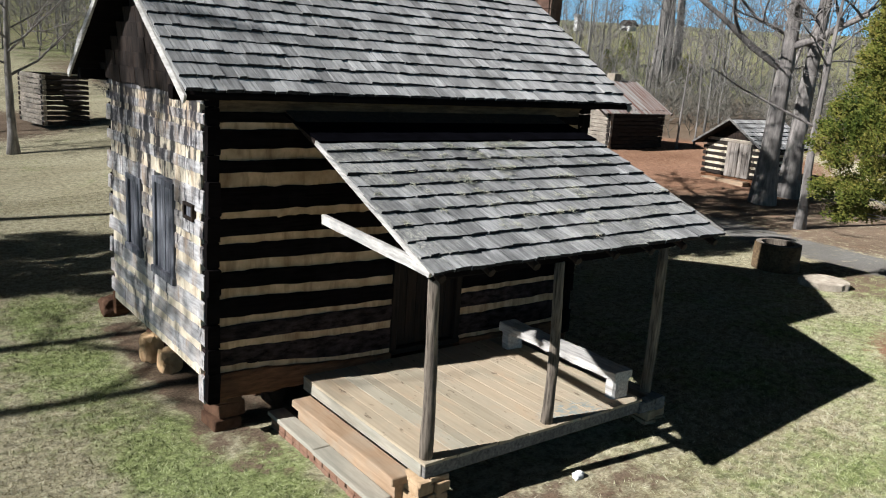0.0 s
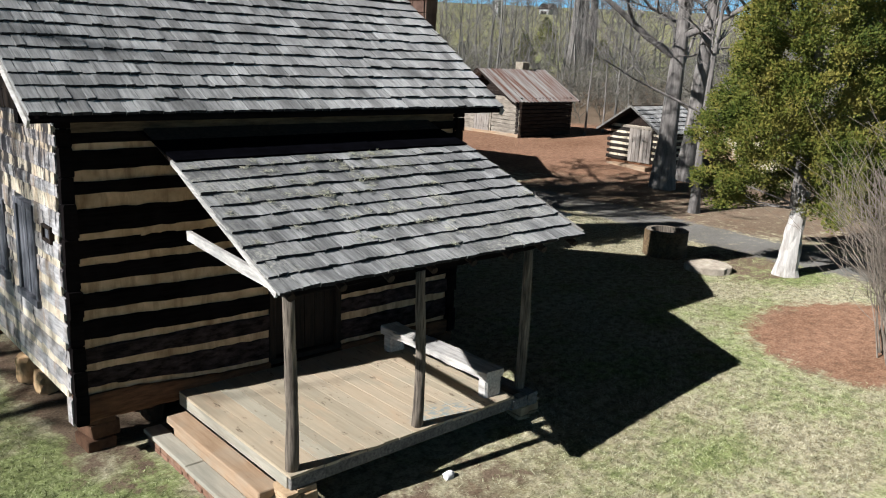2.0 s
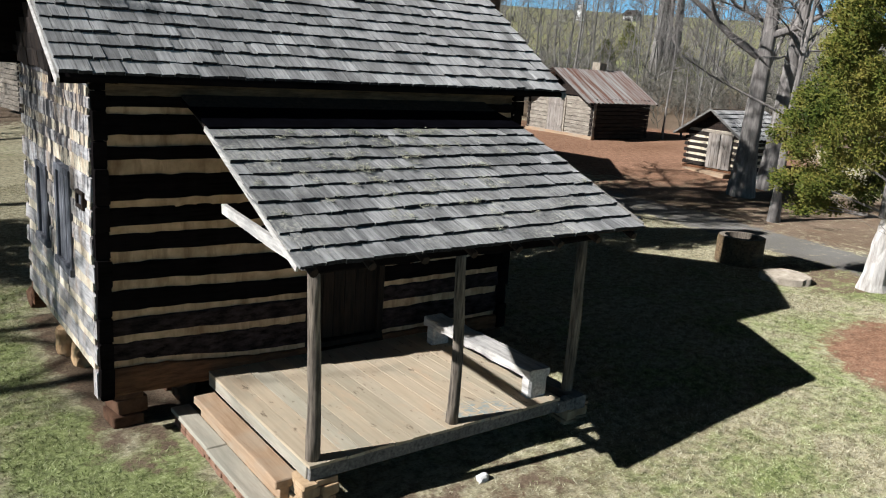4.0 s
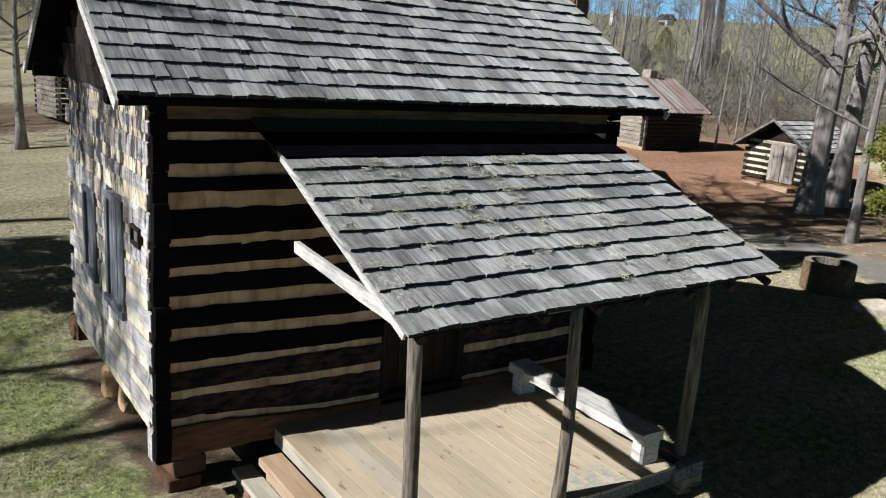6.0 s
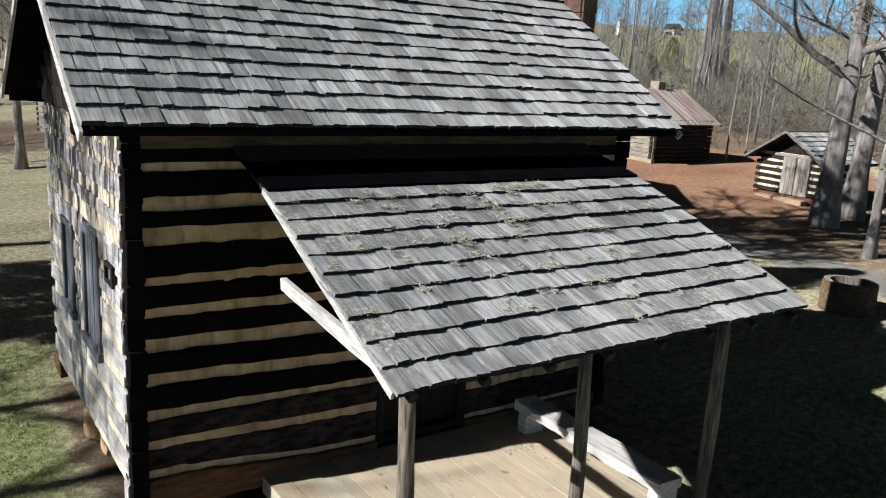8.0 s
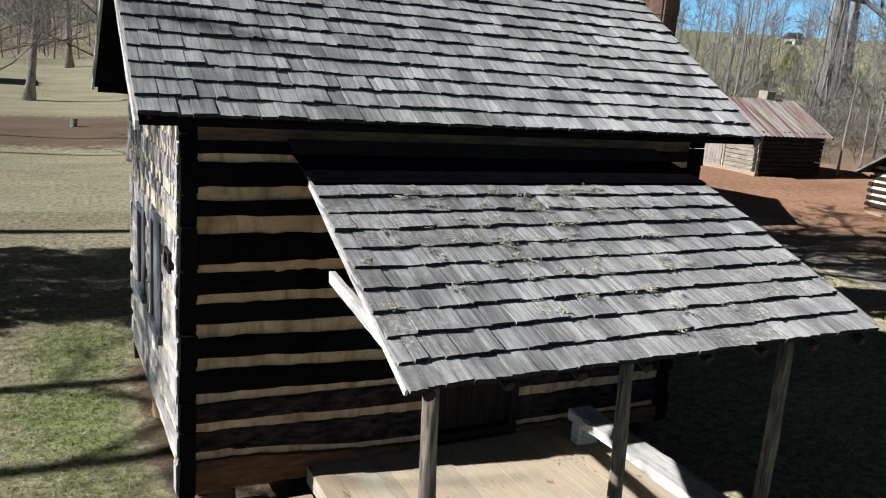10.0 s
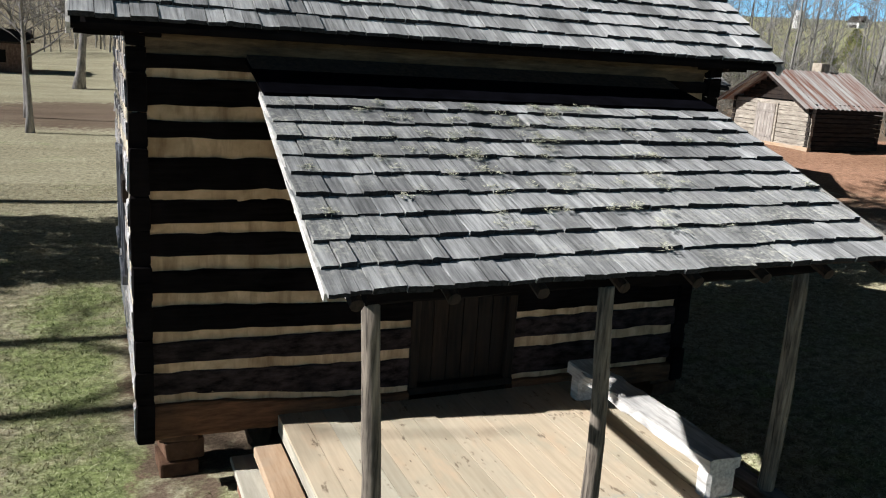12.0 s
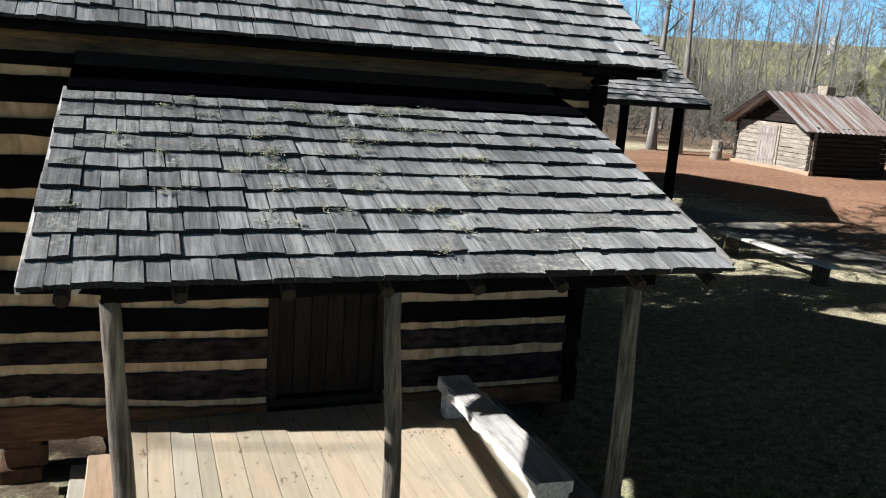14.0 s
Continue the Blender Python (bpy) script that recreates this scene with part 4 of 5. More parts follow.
for c, sz in (((3.27, 11.78, 0.22), (0.34, 0.40, 0.52)), ((3.40, 11.26, 0.17), (0.36, 0.40, 0.40)), ((3.42, 14.35, 0.15), (0.50, 0.46, 0.42))):
    ob = part("stone", stone(c, sz, rng, 3), M_STONE_TAN if c[1] < 12 else M_STONE_RED, None)
    tagged(ob, "orange-tan field stone propped against the cabin sill", "stone", "stones by the cabin wall")

# ---- yard ----
HX, HY, HZ = 17.95, 10.05, float(ground_height(17.95, 10.05))
stumpw = thing("hollow_log_planter", (HX, HY, HZ), "hollow dark log section standing on the lawn", "planter")
vo, fo = pole([(HX, HY, HZ - 0.03), (HX, HY, HZ + 0.25), (HX, HY, HZ + 0.64)], [0.58, 0.54, 0.53], 22, rng, 0.05)
part("bark_shell", (vo, fo[:-1]), M_PLATE, stumpw)
n = 22
vi = [(HX + 0.40 * math.cos(2 * math.pi * j / n), HY + 0.40 * math.sin(2 * math.pi * j / n), HZ + 0.65) for j in range(n)]
vl = [(HX + 0.36 * math.cos(2 * math.pi * j / n), HY + 0.36 * math.sin(2 * math.pi * j / n), HZ + 0.25) for j in range(n)]
vt = [(HX + 0.53 * math.cos(2 * math.pi * j / n), HY + 0.53 * math.sin(2 * math.pi * j / n), HZ + 0.642) for j in range(n)]
fs = []
for j in range(n):
    k = (j + 1) % n
    fs += [(j, k, 2 * n + k, 2 * n + j)[::-1], (j, n + j, n + k, k)]
fs.append(tuple(range(n, 2 * n)))
part("rim", (vi + vl + vt, fs), M_POST, stumpw)
slab = part("stone_slab", pole([(17.5, 8.55, 0.42), (17.5, 8.55, 0.56), (17.5, 8.55, 0.58)], [0.55, 0.53, 0.48], 20, rng, 0.05), M_STONE_GREY, None)
tagged(slab, "round flat stone slab lying on the lawn", "stone slab")


def plank_bench(a, b, label):
    a, b = Vector(a), Vector(b)
    t = thing("plank_bench", tuple((a + b) / 2), label, "bench")
    d = (b - a).normalized()
    part("seat", beam(a + Vector((0, 0, 0.47)), b + Vector((0, 0, 0.47)), 0.30, 0.06, rng, 0.004, 6, round_=0.1), M_BENCH, t)
    for p in (a + d * 0.3, b - d * 0.3):
        part("log_leg", pole([p, p + Vector((0, 0, 0.2)), p + Vector((0, 0, 0.44))], [0.2, 0.18, 0.18], 14, rng, 0.06), M_PLATE, t)


plank_bench((17.78, 16.5, 0.45), (17.7, 13.05, 0.45), "pale plank bench on two log stumps")


# ---- trees ----
def grow(r, verts, faces, floor, p, d, length, rad, depth, sides, bend=0.25, kids=(2, 4), up=0.25):
    """One limb and, at its end and along it, its children."""
    n = max(2, int(4 - depth * 0.5)) + 1
    pts, rads = [p.copy()], [rad]
    q, dd = p.copy(), d.copy()
    for i in range(n):
        dd = (dd + Vector((r.uniform(-bend, bend), r.uniform(-bend, bend), r.uniform(-bend, bend) * 0.6 + up * 0.12))).normalized()
        q = q + dd * (length / n)
        pts.append(q.copy())
        rads.append(max(rad * (1 - 0.55 * (i + 1) / n), floor))
    vs, fs = pole(pts, rads, max(3, sides))
    k = len(verts)
    verts.extend(vs)
    faces.extend([tuple(k + i for i in f) for f in fs[:-2]])
    if depth <= 0:
        return
    for c in range(r.randint(*kids)):
        at = r.uniform(0.35, 1.0)
        i = min(n - 1, int(at * n))
        o = pts[i].lerp(pts[i + 1], at * n - i)
        az = r.uniform(0, 2 * math.pi)
        side = dd.orthogonal().normalized()
        side.rotate(Matrix.Rotation(az, 3, dd))
        nd = (dd * r.uniform(0.5, 1.0) + side * r.uniform(0.55, 1.1) + Vector((0, 0, up))).normalized()
        grow(r, verts, faces, floor, o, nd, length * r.uniform(0.5, 0.78), rads[i] * r.uniform(0.45, 0.7), depth - 1, sides - 2, bend, kids, up)


def bare_tree_geo(seed, height, rad, depth=4, clear=0.3, limbs=9, sides=10, spread=0.45, lean=(0, 0), kids=(2, 4), floor=0.005):
    """A leafless tree about the origin."""
    r = random.Random(seed)
    pts, rads = [], []
    n = 9
    ph = r.uniform(0, 6)
    for i in range(n + 1):
        k = i / n
        wob = height * 0.012 * k
        pts.append(Vector((lean[0] * k + wob * math.sin(3 * k + ph) * 1.5, lean[1] * k + wob * math.cos(4 * k + ph) * 1.5, height * k - 0.05)))
        rads.append(rad * (1.0 - 0.88 * k) + (0.45 * rad * (1 - k * n) if i == 0 else 0))
    vs, fs = pole(pts, rads, sides, r, 0.06)
    tv, tf = list(vs), list(fs)
    out = []
    for j in range(limbs):
        bv, bf = [], []
        k = clear + (1 - clear) * (j + r.uniform(0, 0.9)) / limbs
        k = min(k, 0.98)
        i = min(n - 1, int(k * n))
        o = pts[i].lerp(pts[i + 1], k * n - i)
        az = 2.4 * j + r.uniform(-0.5, 0.5)
        up = 0.25 + 0.7 * k
        d = Vector((math.cos(az), math.sin(az), up)).normalized()
        ln = height * spread * (1.15 - 0.75 * k) * r.uniform(0.7, 1.1)
        grow(r, bv, bf, floor, o, d, ln, rads[i] * r.uniform(0.32, 0.5), depth - 1, max(4, sides - 4), 0.28, kids, 0.25)
        out.append((bv, bf))
    return (tv, tf), out


def bare_tree(at, seed, height, rad, label, group="", **kw):
    z = float(ground_height(at[0], at[1]))
    t = thing("bare_tree", (at[0], at[1], z), label, "tree", group)
    trunk, boughs = bare_tree_geo(seed, height, rad, **kw)
    for name, g, mat in [("trunk", trunk, M_BARK)] + [("limb", b, M_TWIG) for b in boughs]:
        ob = part(name, g, mat, None, smooth=True)
        ob.parent = t
    return t


def cedar(at, seed, height, radius, base, label, trunk_mat, tuft=9000, trunk_r=0.3):
    """An evergreen: tapered trunk and a crown of many small leafy sprays with gaps between the boughs."""
    r = random.Random(seed)
    t = thing("cedar_tree", (at[0], at[1], float(ground_height(at[0], at[1]))), label, "tree")
    pts, rads = [], []
    for i in range(11):
        k = i / 10
        pts.append((0.06 * k, 0.02 * math.sin(4 * k) - 0.10 * k, -0.05 + (base + 0.5) * k))
        rads.append(trunk_r * (1.0 - 0.5 * k ** 0.7) * (1.16 if i == 0 else 1))
    vs, fs = pole(pts, rads, 16, r, 0.12)
    ob = part("trunk", (vs, fs), trunk_mat, None, "whitewashed fluted trunk" if trunk_mat is M_WHITE_TRUNK else "")
    ob.parent = t
    vs, fs = pole([(0, 0, base), (0, 0, height * 0.95)], [trunk_r * 0.55, 0.03], 8)
    ob = part("upper_trunk", (vs, fs), M_BARK, None)
    ob.parent = t
    rs = np.random.RandomState(seed)
    boughs = []
    for i in range(760):
        k = rs.uniform(0, 1) ** 1.15
        az = rs.uniform(0, 2 * math.pi)
        lift = 1.4 * max(0.0, -math.cos(az)) ** 6 * max(0.0, 1 - 2 * k)
        zz = base + lift + (height - base) * k
        rr = radius * (1 - k ** 3.5) * (0.86 + 0.10 * math.sin(3 * az + 9 * k) + 0.09 * math.sin(7 * az - 14 * k) + 0.07 * math.sin(17 * k + 2 * az))
        ro = rr * rs.uniform(0.70, 1.04) if rs.uniform() < 0.85 else rr * rs.uniform(0.2, 0.6)
        boughs.append((ro * math.cos(az), ro * math.sin(az), zz + rs.uniform(-0.2, 0.2), rs.uniform(0.30, 0.62)))
    B = np.array(boughs)
    pick = rs.randint(0, len(B), tuft)
    ball = rs.normal(0, 1, (tuft, 3))
    ball /= np.linalg.norm(ball, axis=1, keepdims=True)
    off = ball * (rs.uniform(0, 1, (tuft, 1)) ** 0.45) * 0.62 * B[pick, 3:4] * np.array([1, 1, 0.62])
    off[:, 2] += 0.10 * np.sin(off[:, 0] * 23 + off[:, 1] * 19)
    C = B[pick, :3] + off
    C[:, 2] = np.maximum(C[:, 2], base - 0.25 + 0.2 * rs.rand(tuft))
    out = C * np.array([1, 1, 0.0])
    out /= np.maximum(np.linalg.norm(out, axis=1, keepdims=True), 0.05)
    D = out * 0.7 + rs.normal(0, 0.45, (tuft, 3)) + np.array([0, 0, 0.35])
    D /= np.linalg.norm(D, axis=1, keepdims=True)
    S = np.cross(D, rs.normal(0, 1, (tuft, 3)))
    S /= np.linalg.norm(S, axis=1, keepdims=True)
    L = rs.uniform(0.045, 0.095, (tuft, 1)) * (1.0 if tuft > 200000 else 1.7)
    W = L * rs.uniform(0.17, 0.30, (tuft, 1))
    V = np.stack([C, C + D * L * 0.5 - S * W, C + D * L, C + D * L * 0.5 + S * W], 1).reshape(-1, 3)
    F = (np.arange(tuft)[:, None] * 4 + np.arange(4)[None, :])
    ob = part("crown", (V.tolist(), F.tolist()), M_CEDAR, None)
    ob.parent = t
    # inner boughs
    for b in boughs[::12]:
        ob = part("bough", pole([(0, 0, max(base, b[2] - 0.5)), (b[0] * 0.95, b[1] * 0.95, b[2])], [0.035, 0.008], 4), M_BARK, None)
        ob.parent = t


cedar((18.7, 7.2), 3, 10.0, 2.28, 1.6, "green-gold cedar with a whitewashed trunk", M_WHITE_TRUNK, 380000, 0.29)

bare_tree((27.0, 16.1), 21, 17.0, 0.38, "tall bare grey hardwood beside the shed", "yard trees", depth=4, clear=0.24, limbs=20, spread=0.27, kids=(3, 4), floor=0.009)
bare_tree((29.4, 16.55), 22, 17.0, 0.36, "tall bare grey hardwood beside the shed", "yard trees", depth=4, clear=0.26, limbs=17, spread=0.27, lean=(0.6, -0.4), kids=(3, 4), floor=0.009)
bare_tree((23.7, 12.7), 23, 8.6, 0.15, "slender bare tree with arching limbs", "yard trees", depth=4, clear=0.3, limbs=12, spread=0.5, kids=(3, 4), floor=0.008)
bare_tree((5.45, 35.7), 24, 8.5, 0.19, "bare tree with twisted limbs on the lawn", "lawn trees", depth=4, clear=0.35, limbs=15, spread=0.6, kids=(3, 4), floor=0.011)
bare_tree((0.3, 38.3), 25, 7.5, 0.14, "slender bare tree on the lawn", "lawn trees", depth=4, clear=0.4, limbs=15, spread=0.5, kids=(3, 4), floor=0.011)
bare_tree((-0.14, 44.2), 26, 8.0, 0.15, "slender bare tree on the lawn", "lawn trees", depth=4, clear=0.4, limbs=15, spread=0.5, kids=(3, 4), floor=0.011)
bare_tree((1.8, 66.0), 27, 12.0, 0.34, "forked bare tree far down the lawn", "lawn trees", depth=4, clear=0.3, limbs=15, spread=0.5, lean=(1.5, 0), kids=(3, 4), floor=0.011)
bare_tree((6.2, 108.0), 37, 15.0, 0.4, "bare tree far down the lawn", "lawn trees", depth=4, clear=0.3, limbs=15, spread=0.45, kids=(3, 4), floor=0.011)
bare_tree((9.5, 17.3), 28, 14.0, 0.32, "bare hardwood behind the cabin", "yard trees", depth=4, clear=0.34, limbs=15, spread=0.25, kids=(3, 4), floor=0.026)
bare_tree((12.0, 19.6), 29, 15.0, 0.34, "bare hardwood behind the cabin", "yard trees", depth=4, clear=0.34, limbs=15, spread=0.25, kids=(3, 4), floor=0.026)
bare_tree((6.5, 20.5), 30, 15.0, 0.34, "bare hardwood behind the cabin", "yard trees", depth=4, clear=0.34, limbs=15, spread=0.25, kids=(3, 4), floor=0.026)
# trees west of the cabin, known by the shadows they cast
for k, (px, py, hh, ly) in enumerate(((-15.4, 12.1, 16.8, 2.2), (-14.6, 14.7, 16.0, 1.6))):
    bare_tree((px, py), 60 + k, hh, 0.38, "spreading bare hardwood west of the cabin", "lawn trees", depth=3, clear=0.66, limbs=12, spread=0.32, lean=(0, ly), kids=(3, 5), floor=0.026)
bare_tree((-16.0, 26.6), 32, 24.0, 0.42, "bare hardwood west of the cabin", "lawn trees", depth=3, clear=0.82, limbs=6, spread=0.2)
bare_tree((9.9, 18.6), 39, 12.0, 0.36, "bare hardwood behind the cabin", "yard trees", depth=4, clear=0.32, limbs=22, spread=0.26, kids=(4, 5), floor=0.024)
# Made-up cedar hidden by the cabin; its crown shades the lawn beyond.
cedar((9.85, 14.0), 7, 8.0, 1.45, 0.7, "unseen low cedar added to shade the lawn", M_BARK, 45000, 0.14)
cedar((-7.6, 20.3), 5, 9.6, 3.2, 4.9, "dark cedar west of the cabin", M_BARK, 70000, 0.2)


def shrub(at, seed, height, stems, label):
    """A vase of bare canes."""
    r = random.Random(seed)
    t = thing("bare_shrub", (at[0], at[1], float(ground_height(at[0], at[1]))), label, "shrub")
    for i in range(stems):
        v, f = [], []
        az = r.uniform(0, 2 * math.pi)
        ro = 0.75 * math.sqrt(r.random())
        p = Vector((ro * math.cos(az), ro * math.sin(az), -0.03))
        d = Vector((math.cos(az) * ro * 0.36 + r.uniform(-0.12, 0.12), math.sin(az) * ro * 0.36 + r.uniform(-0.12, 0.12), 1)).normalized()
        grow(r, v, f, 0.004, p, d, height * r.uniform(0.45, 0.8), r.uniform(0.010, 0.018), 2, 4, 0.13, (2, 4), 0.35)
        ob = part("cane", (v, f), M_CANE, None)
        ob.parent = t


shrub((15.0, 2.95), 41, 3.2, 170, "tangle of bare grey canes in a clay bed")


# ---- outbuildings ----
def log_box(parent, x0, y0, x1, y1, z0, z1, n, mat_w, mat_s, gap=0.25, chink=None, seed=1, w_gap=None, inside=True):
    """Four log walls, of n courses; gap is the share of a course left for chinking."""
    r = random.Random(seed)
    h = (z1 - z0) / n
    for k in range(n):
        z = z0 + (k + 0.5) * h
        for side in "wsen":
            th = 0.16
            j = lambda: r.uniform(-0.02, 0.02)
            e = 0.12
            if side in "we":
                xx = x0 if side == "w" else x1
                g = beam((xx + j(), y0 - e, z), (xx + j(), y1 + e, z), th, h * (1 - (gap if w_gap is None or side == "e" else w_gap)), r, 0.014, 8)
            else:
                yy = y0 if side == "s" else y1
                g = beam((x0 - e, yy + j(), z + h * 0.04), (x1 + e, yy + j(), z), th, h * (1 - gap), r, 0.014, 8)
            part("log", g, mat_w if side == "w" else mat_s, parent)
        if chink:
            zz = z + h / 2
            part("chinking", box(x0 - 0.045, y0, zz - h * gap * 0.7, x0 + 0.045, y1, zz + h * gap * 0.7, 0.004), chink, parent)
            part("chinking", box(x0 + 0.05, y0 - 0.045, zz - h * gap * 0.7, x1, y0 + 0.045, zz + h * gap * 0.7, 0.004), chink, parent)
    # Added black box that stands for the shade seen between the logs.
    if inside:
        part("dark_core", box(x0 + 0.12, y0 + 0.12, z0 - 0.1, x1 - 0.12, y1 - 0.12, z1 - 0.02, 0), M_DARK, parent)


def gable_roof_x(parent, x0, x1, y0, y1, z, rise, over, mat, name="roof"):
    """Two thin roof slopes with the ridge along x; returns the parts."""
    ym = (y0 + y1) / 2
    out = []
    for f, ye in ((1, y0 - over), (-1, y1 + over)):
        s = rise / (ym - y0)
        ze = z - over * s
        v = []
        for x in (x0, x1):
            for y, zz in ((ye, ze), (ym, z + rise)):
                v += [(x, y, zz + 0.03), (x, y, zz - 0.03)]
        out.append(part(name, (v, [(0, 4, 6, 2), (1, 3, 7, 5), (0, 1, 5, 4), (2, 6, 7, 3), (0, 2, 3, 1), (4, 5, 7, 6)]), mat, parent))
    return out


# tin-roofed log cabin
smoke = thing("tin_roofed_cabin", (31.6, 28.4, 0), "low log outbuilding with a rusty corrugated tin roof", "cabin")
SX0, SX1, SY0, SY1 = 29.5, 33.3, 26.05, 30.4
# Pale west logs, near-black others: sun and shade are put into the colours.
log_box(smoke, SX0, SY0, SX1, SY1, 0.1, 1.98, 10, M_LOG_PALE, M_LOG_FAR, 0.14, None, 3, w_gap=0.06)
SRISE, SEAVE = 1.26, 2.0
for f, ye in ((1, SY0 - 0.35), (-1, SY1 + 0.35)):
    ym = (SY0 + SY1) / 2
    s = SRISE / (ym - SY0)
    ze = SEAVE - 0.35 * s
    n = 76
    v = []
    for i in range(n + 1):
        x = SX0 - 0.85 + (SX1 - SX0 + 1.2) * i / n
        w = 0.026 * math.cos(i * math.pi / 2)
        v += [(x, ye, ze + w), (x, ym, SEAVE + SRISE + w)]
    part("tin_roof", (v, [(2 * i, 2 * i + 2, 2 * i + 3, 2 * i + 1) for i in range(n)]), M_TIN, smoke, "rusty corrugated tin")
for x in (SX0 - 0.8, SX1 + 0.4):
    for ye in (SY0 - 0.32, SY1 + 0.32):
        part("barge_rafter", beam((x, ye, SEAVE - 0.24), (x, (SY0 + SY1) / 2, SEAVE + SRISE - 0.07), 0.05, 0.09, rng, 0.004, 3), M_SIDING, smoke)
for k in range(7):
    z = SEAVE + 0.04 + k * 0.18
    half = (SEAVE + SRISE - 0.06 - z - 0.1) / (SRISE / ((SY1 - SY0) / 2))
    if half > 0.15:
        part("gable_board", box(SX0 + 0.02, (SY0 + SY1) / 2 - half, z, SX0 + 0.06, (SY0 + SY1) / 2 + half, z + 0.17, 0.005), M_SIDING, smoke)
sdoor = part("door", box(SX0 - 0.14, 27.9, 0.12, SX0 - 0.10, 28.95, 1.84, 0.005), M_LOG_PALE, smoke, "grey plank door")
for i in range(6):
    part("door_board", box(SX0 - 0.165, 27.9 + i * 0.175 + 0.006, 0.14, SX0 - 0.14, 28.075 + i * 0.175 - 0.006, 1.82, 0.004), M_PLANK_FAR, sdoor)
for z in (0.45, 1.5):
    part("door_batten", box(SX0 - 0.185, 27.94, z - 0.05, SX0 - 0.16, 28.91, z + 0.05, 0.004), M_PLANK_FAR, sdoor)
for a, b in ((27.8, 27.9), (28.95, 29.05)):
    part("door_jamb", box(SX0 - 0.13, a, 0.1, SX0 - 0.03, b, 1.88, 0.006), M_LOG_PALE, smoke)
part("sill_log", beam((SX0 - 0.08, SY0 - 0.2, 0.10), (SX0 - 0.08, SY1 + 0.1, 0.10), 0.22, 0.24, rng, 0.012, 8), M_STEP_NEW, smoke, "clay-stained sill log")
part("chimney", box(31.9, 28.2, 2.8, 32.42, 28.72, 3.62, 0.02), M_STONE_GREY, smoke, "squat stone chimney")
for i in range(9):
    cx = SX0 + rng.uniform(-0.3, 3.8)
    part("pier_stone", stone((cx, SY0 - 0.1 + rng.uniform(-0.12, 0.1), 0.02), (rng.uniform(0.2, 0.4), 0.25, 0.2), rng, 1), M_STONE_RED, smoke)
smoke.location.z = float(ground_height(31.0, 27.6)) - 0.06
for k, (cx, cy, hh, rr) in enumerate(((29.2, 31.35, 0.82, 0.26), (28.8, 30.9, 0.42, 0.2))):
    gz = float(ground_height(cx, cy))
    ob = part("log_stump", pole([(cx, cy, gz - 0.02), (cx + 0.02, cy, gz + hh)], [rr, rr * 0.9], 12, rng, 0.06), M_LOG_PALE, None)
    tagged(ob, "pale upright log section beside the outbuilding", "log", "logs by the outbuilding")

# small striped shed
shed = thing("log_shed", (30.8, 19.3, 0), "small log shed with cream chinking and plank door", "shed")
HX0, HX1, HY0, HY1 = 29.5, 32.3, 17.9, 20.5
HYM = (HY0 + HY1) / 2
log_box(shed, HX0, HY0, HX1, HY1, 0.22, 1.70, 6, M_LOG_FAR, M_LOG_FAR, 0.42, M_CHINK_SUN, 4)
part("sill", box(HX0 - 0.1, HY0 - 0.1, 0.02, HX1, HY1 + 0.1, 0.22, 0.02), M_SILL, shed)
r1, r2 = gable_roof_x(shed, HX0 - 0.6, HX1 + 0.3, HY0, HY1, 1.73, 0.86, 0.36, M_SIDING)
hs = 0.86 / ((HY1 - HY0) / 2)
shingle_field(r1, HX0 - 0.6, HX1 + 0.3, HY0 - 0.36, 1.75 - 0.36 * hs, hs, 7, 0.27, 51, lambda c, x: False, 0.12, 0.22)
for ye in (HY0 - 0.36, HY1 + 0.36):
    part("barge_board", beam((HX0 - 0.61, ye, 1.735 - 0.36 * hs), (HX0 - 0.61, HYM, 2.60), 0.03, 0.08, rng, 0.004, 4), M_GREY, shed)
for k in range(5):
    z = 1.73 + k * 0.16
    half = (2.57 - 0.06 - z - 0.1) / hs
    if half > 0.12:
        part("gable_board", box(HX0 - 0.02, HYM - half, z, HX0 + 0.03, HYM + half, z + 0.15, 0.005), M_SIDING, shed)
part("door_header", box(HX0 - 0.12, HYM - 0.95, 1.66, HX0 - 0.07, HYM + 0.65, 1.76, 0.006), M_LOG_PALE, shed)
for a in (18.32, 18.90):
    dd = part("door", box(HX0 - 0.13, a, 0.24, HX0 - 0.09, a + 0.55, 1.65, 0.005), M_LOG_PALE, shed, "grey plank door leaf")
    for i in range(3):
        part("door_board", box(HX0 - 0.155, a + i * 0.183 + 0.006, 0.26, HX0 - 0.13, a + (i + 1) * 0.183 - 0.006, 1.63, 0.004), M_PLANK_FAR, dd)
part("step", box(HX0 - 0.6, 18.2, -0.04, HX0 - 0.12, 20.2, 0.14, 0.02), M_STEP_NEW, shed)
shed.location.z = float(ground_height(30.5, 19.3)) - 0.03

# open shelter behind the cabin
shelter = thing("open_shelter", (16.8, 23.3, 0), "open timber shelter with a grey shake roof", "shelter")
ORX0, ORX1, OY, OZ, OS, ORUN = 13.8, 19.62, 20.0, 3.80, 0.56, 3.3
o1 = roof_slab("roof", shelter, ORX0, ORX1, OY, OZ - 0.02, OS, ORUN, 1, 0.08, M_SIDING)
shingle_field(o1, ORX0, ORX1, OY, OZ, OS, 14, 0.28, 52, lambda c, x: False, 0.12, 0.24)
roof_slab("roof", shelter, ORX0, ORX1, OY + 2 * ORUN, OZ - 0.02, OS, ORUN, -1, 0.08, M_SIDING)
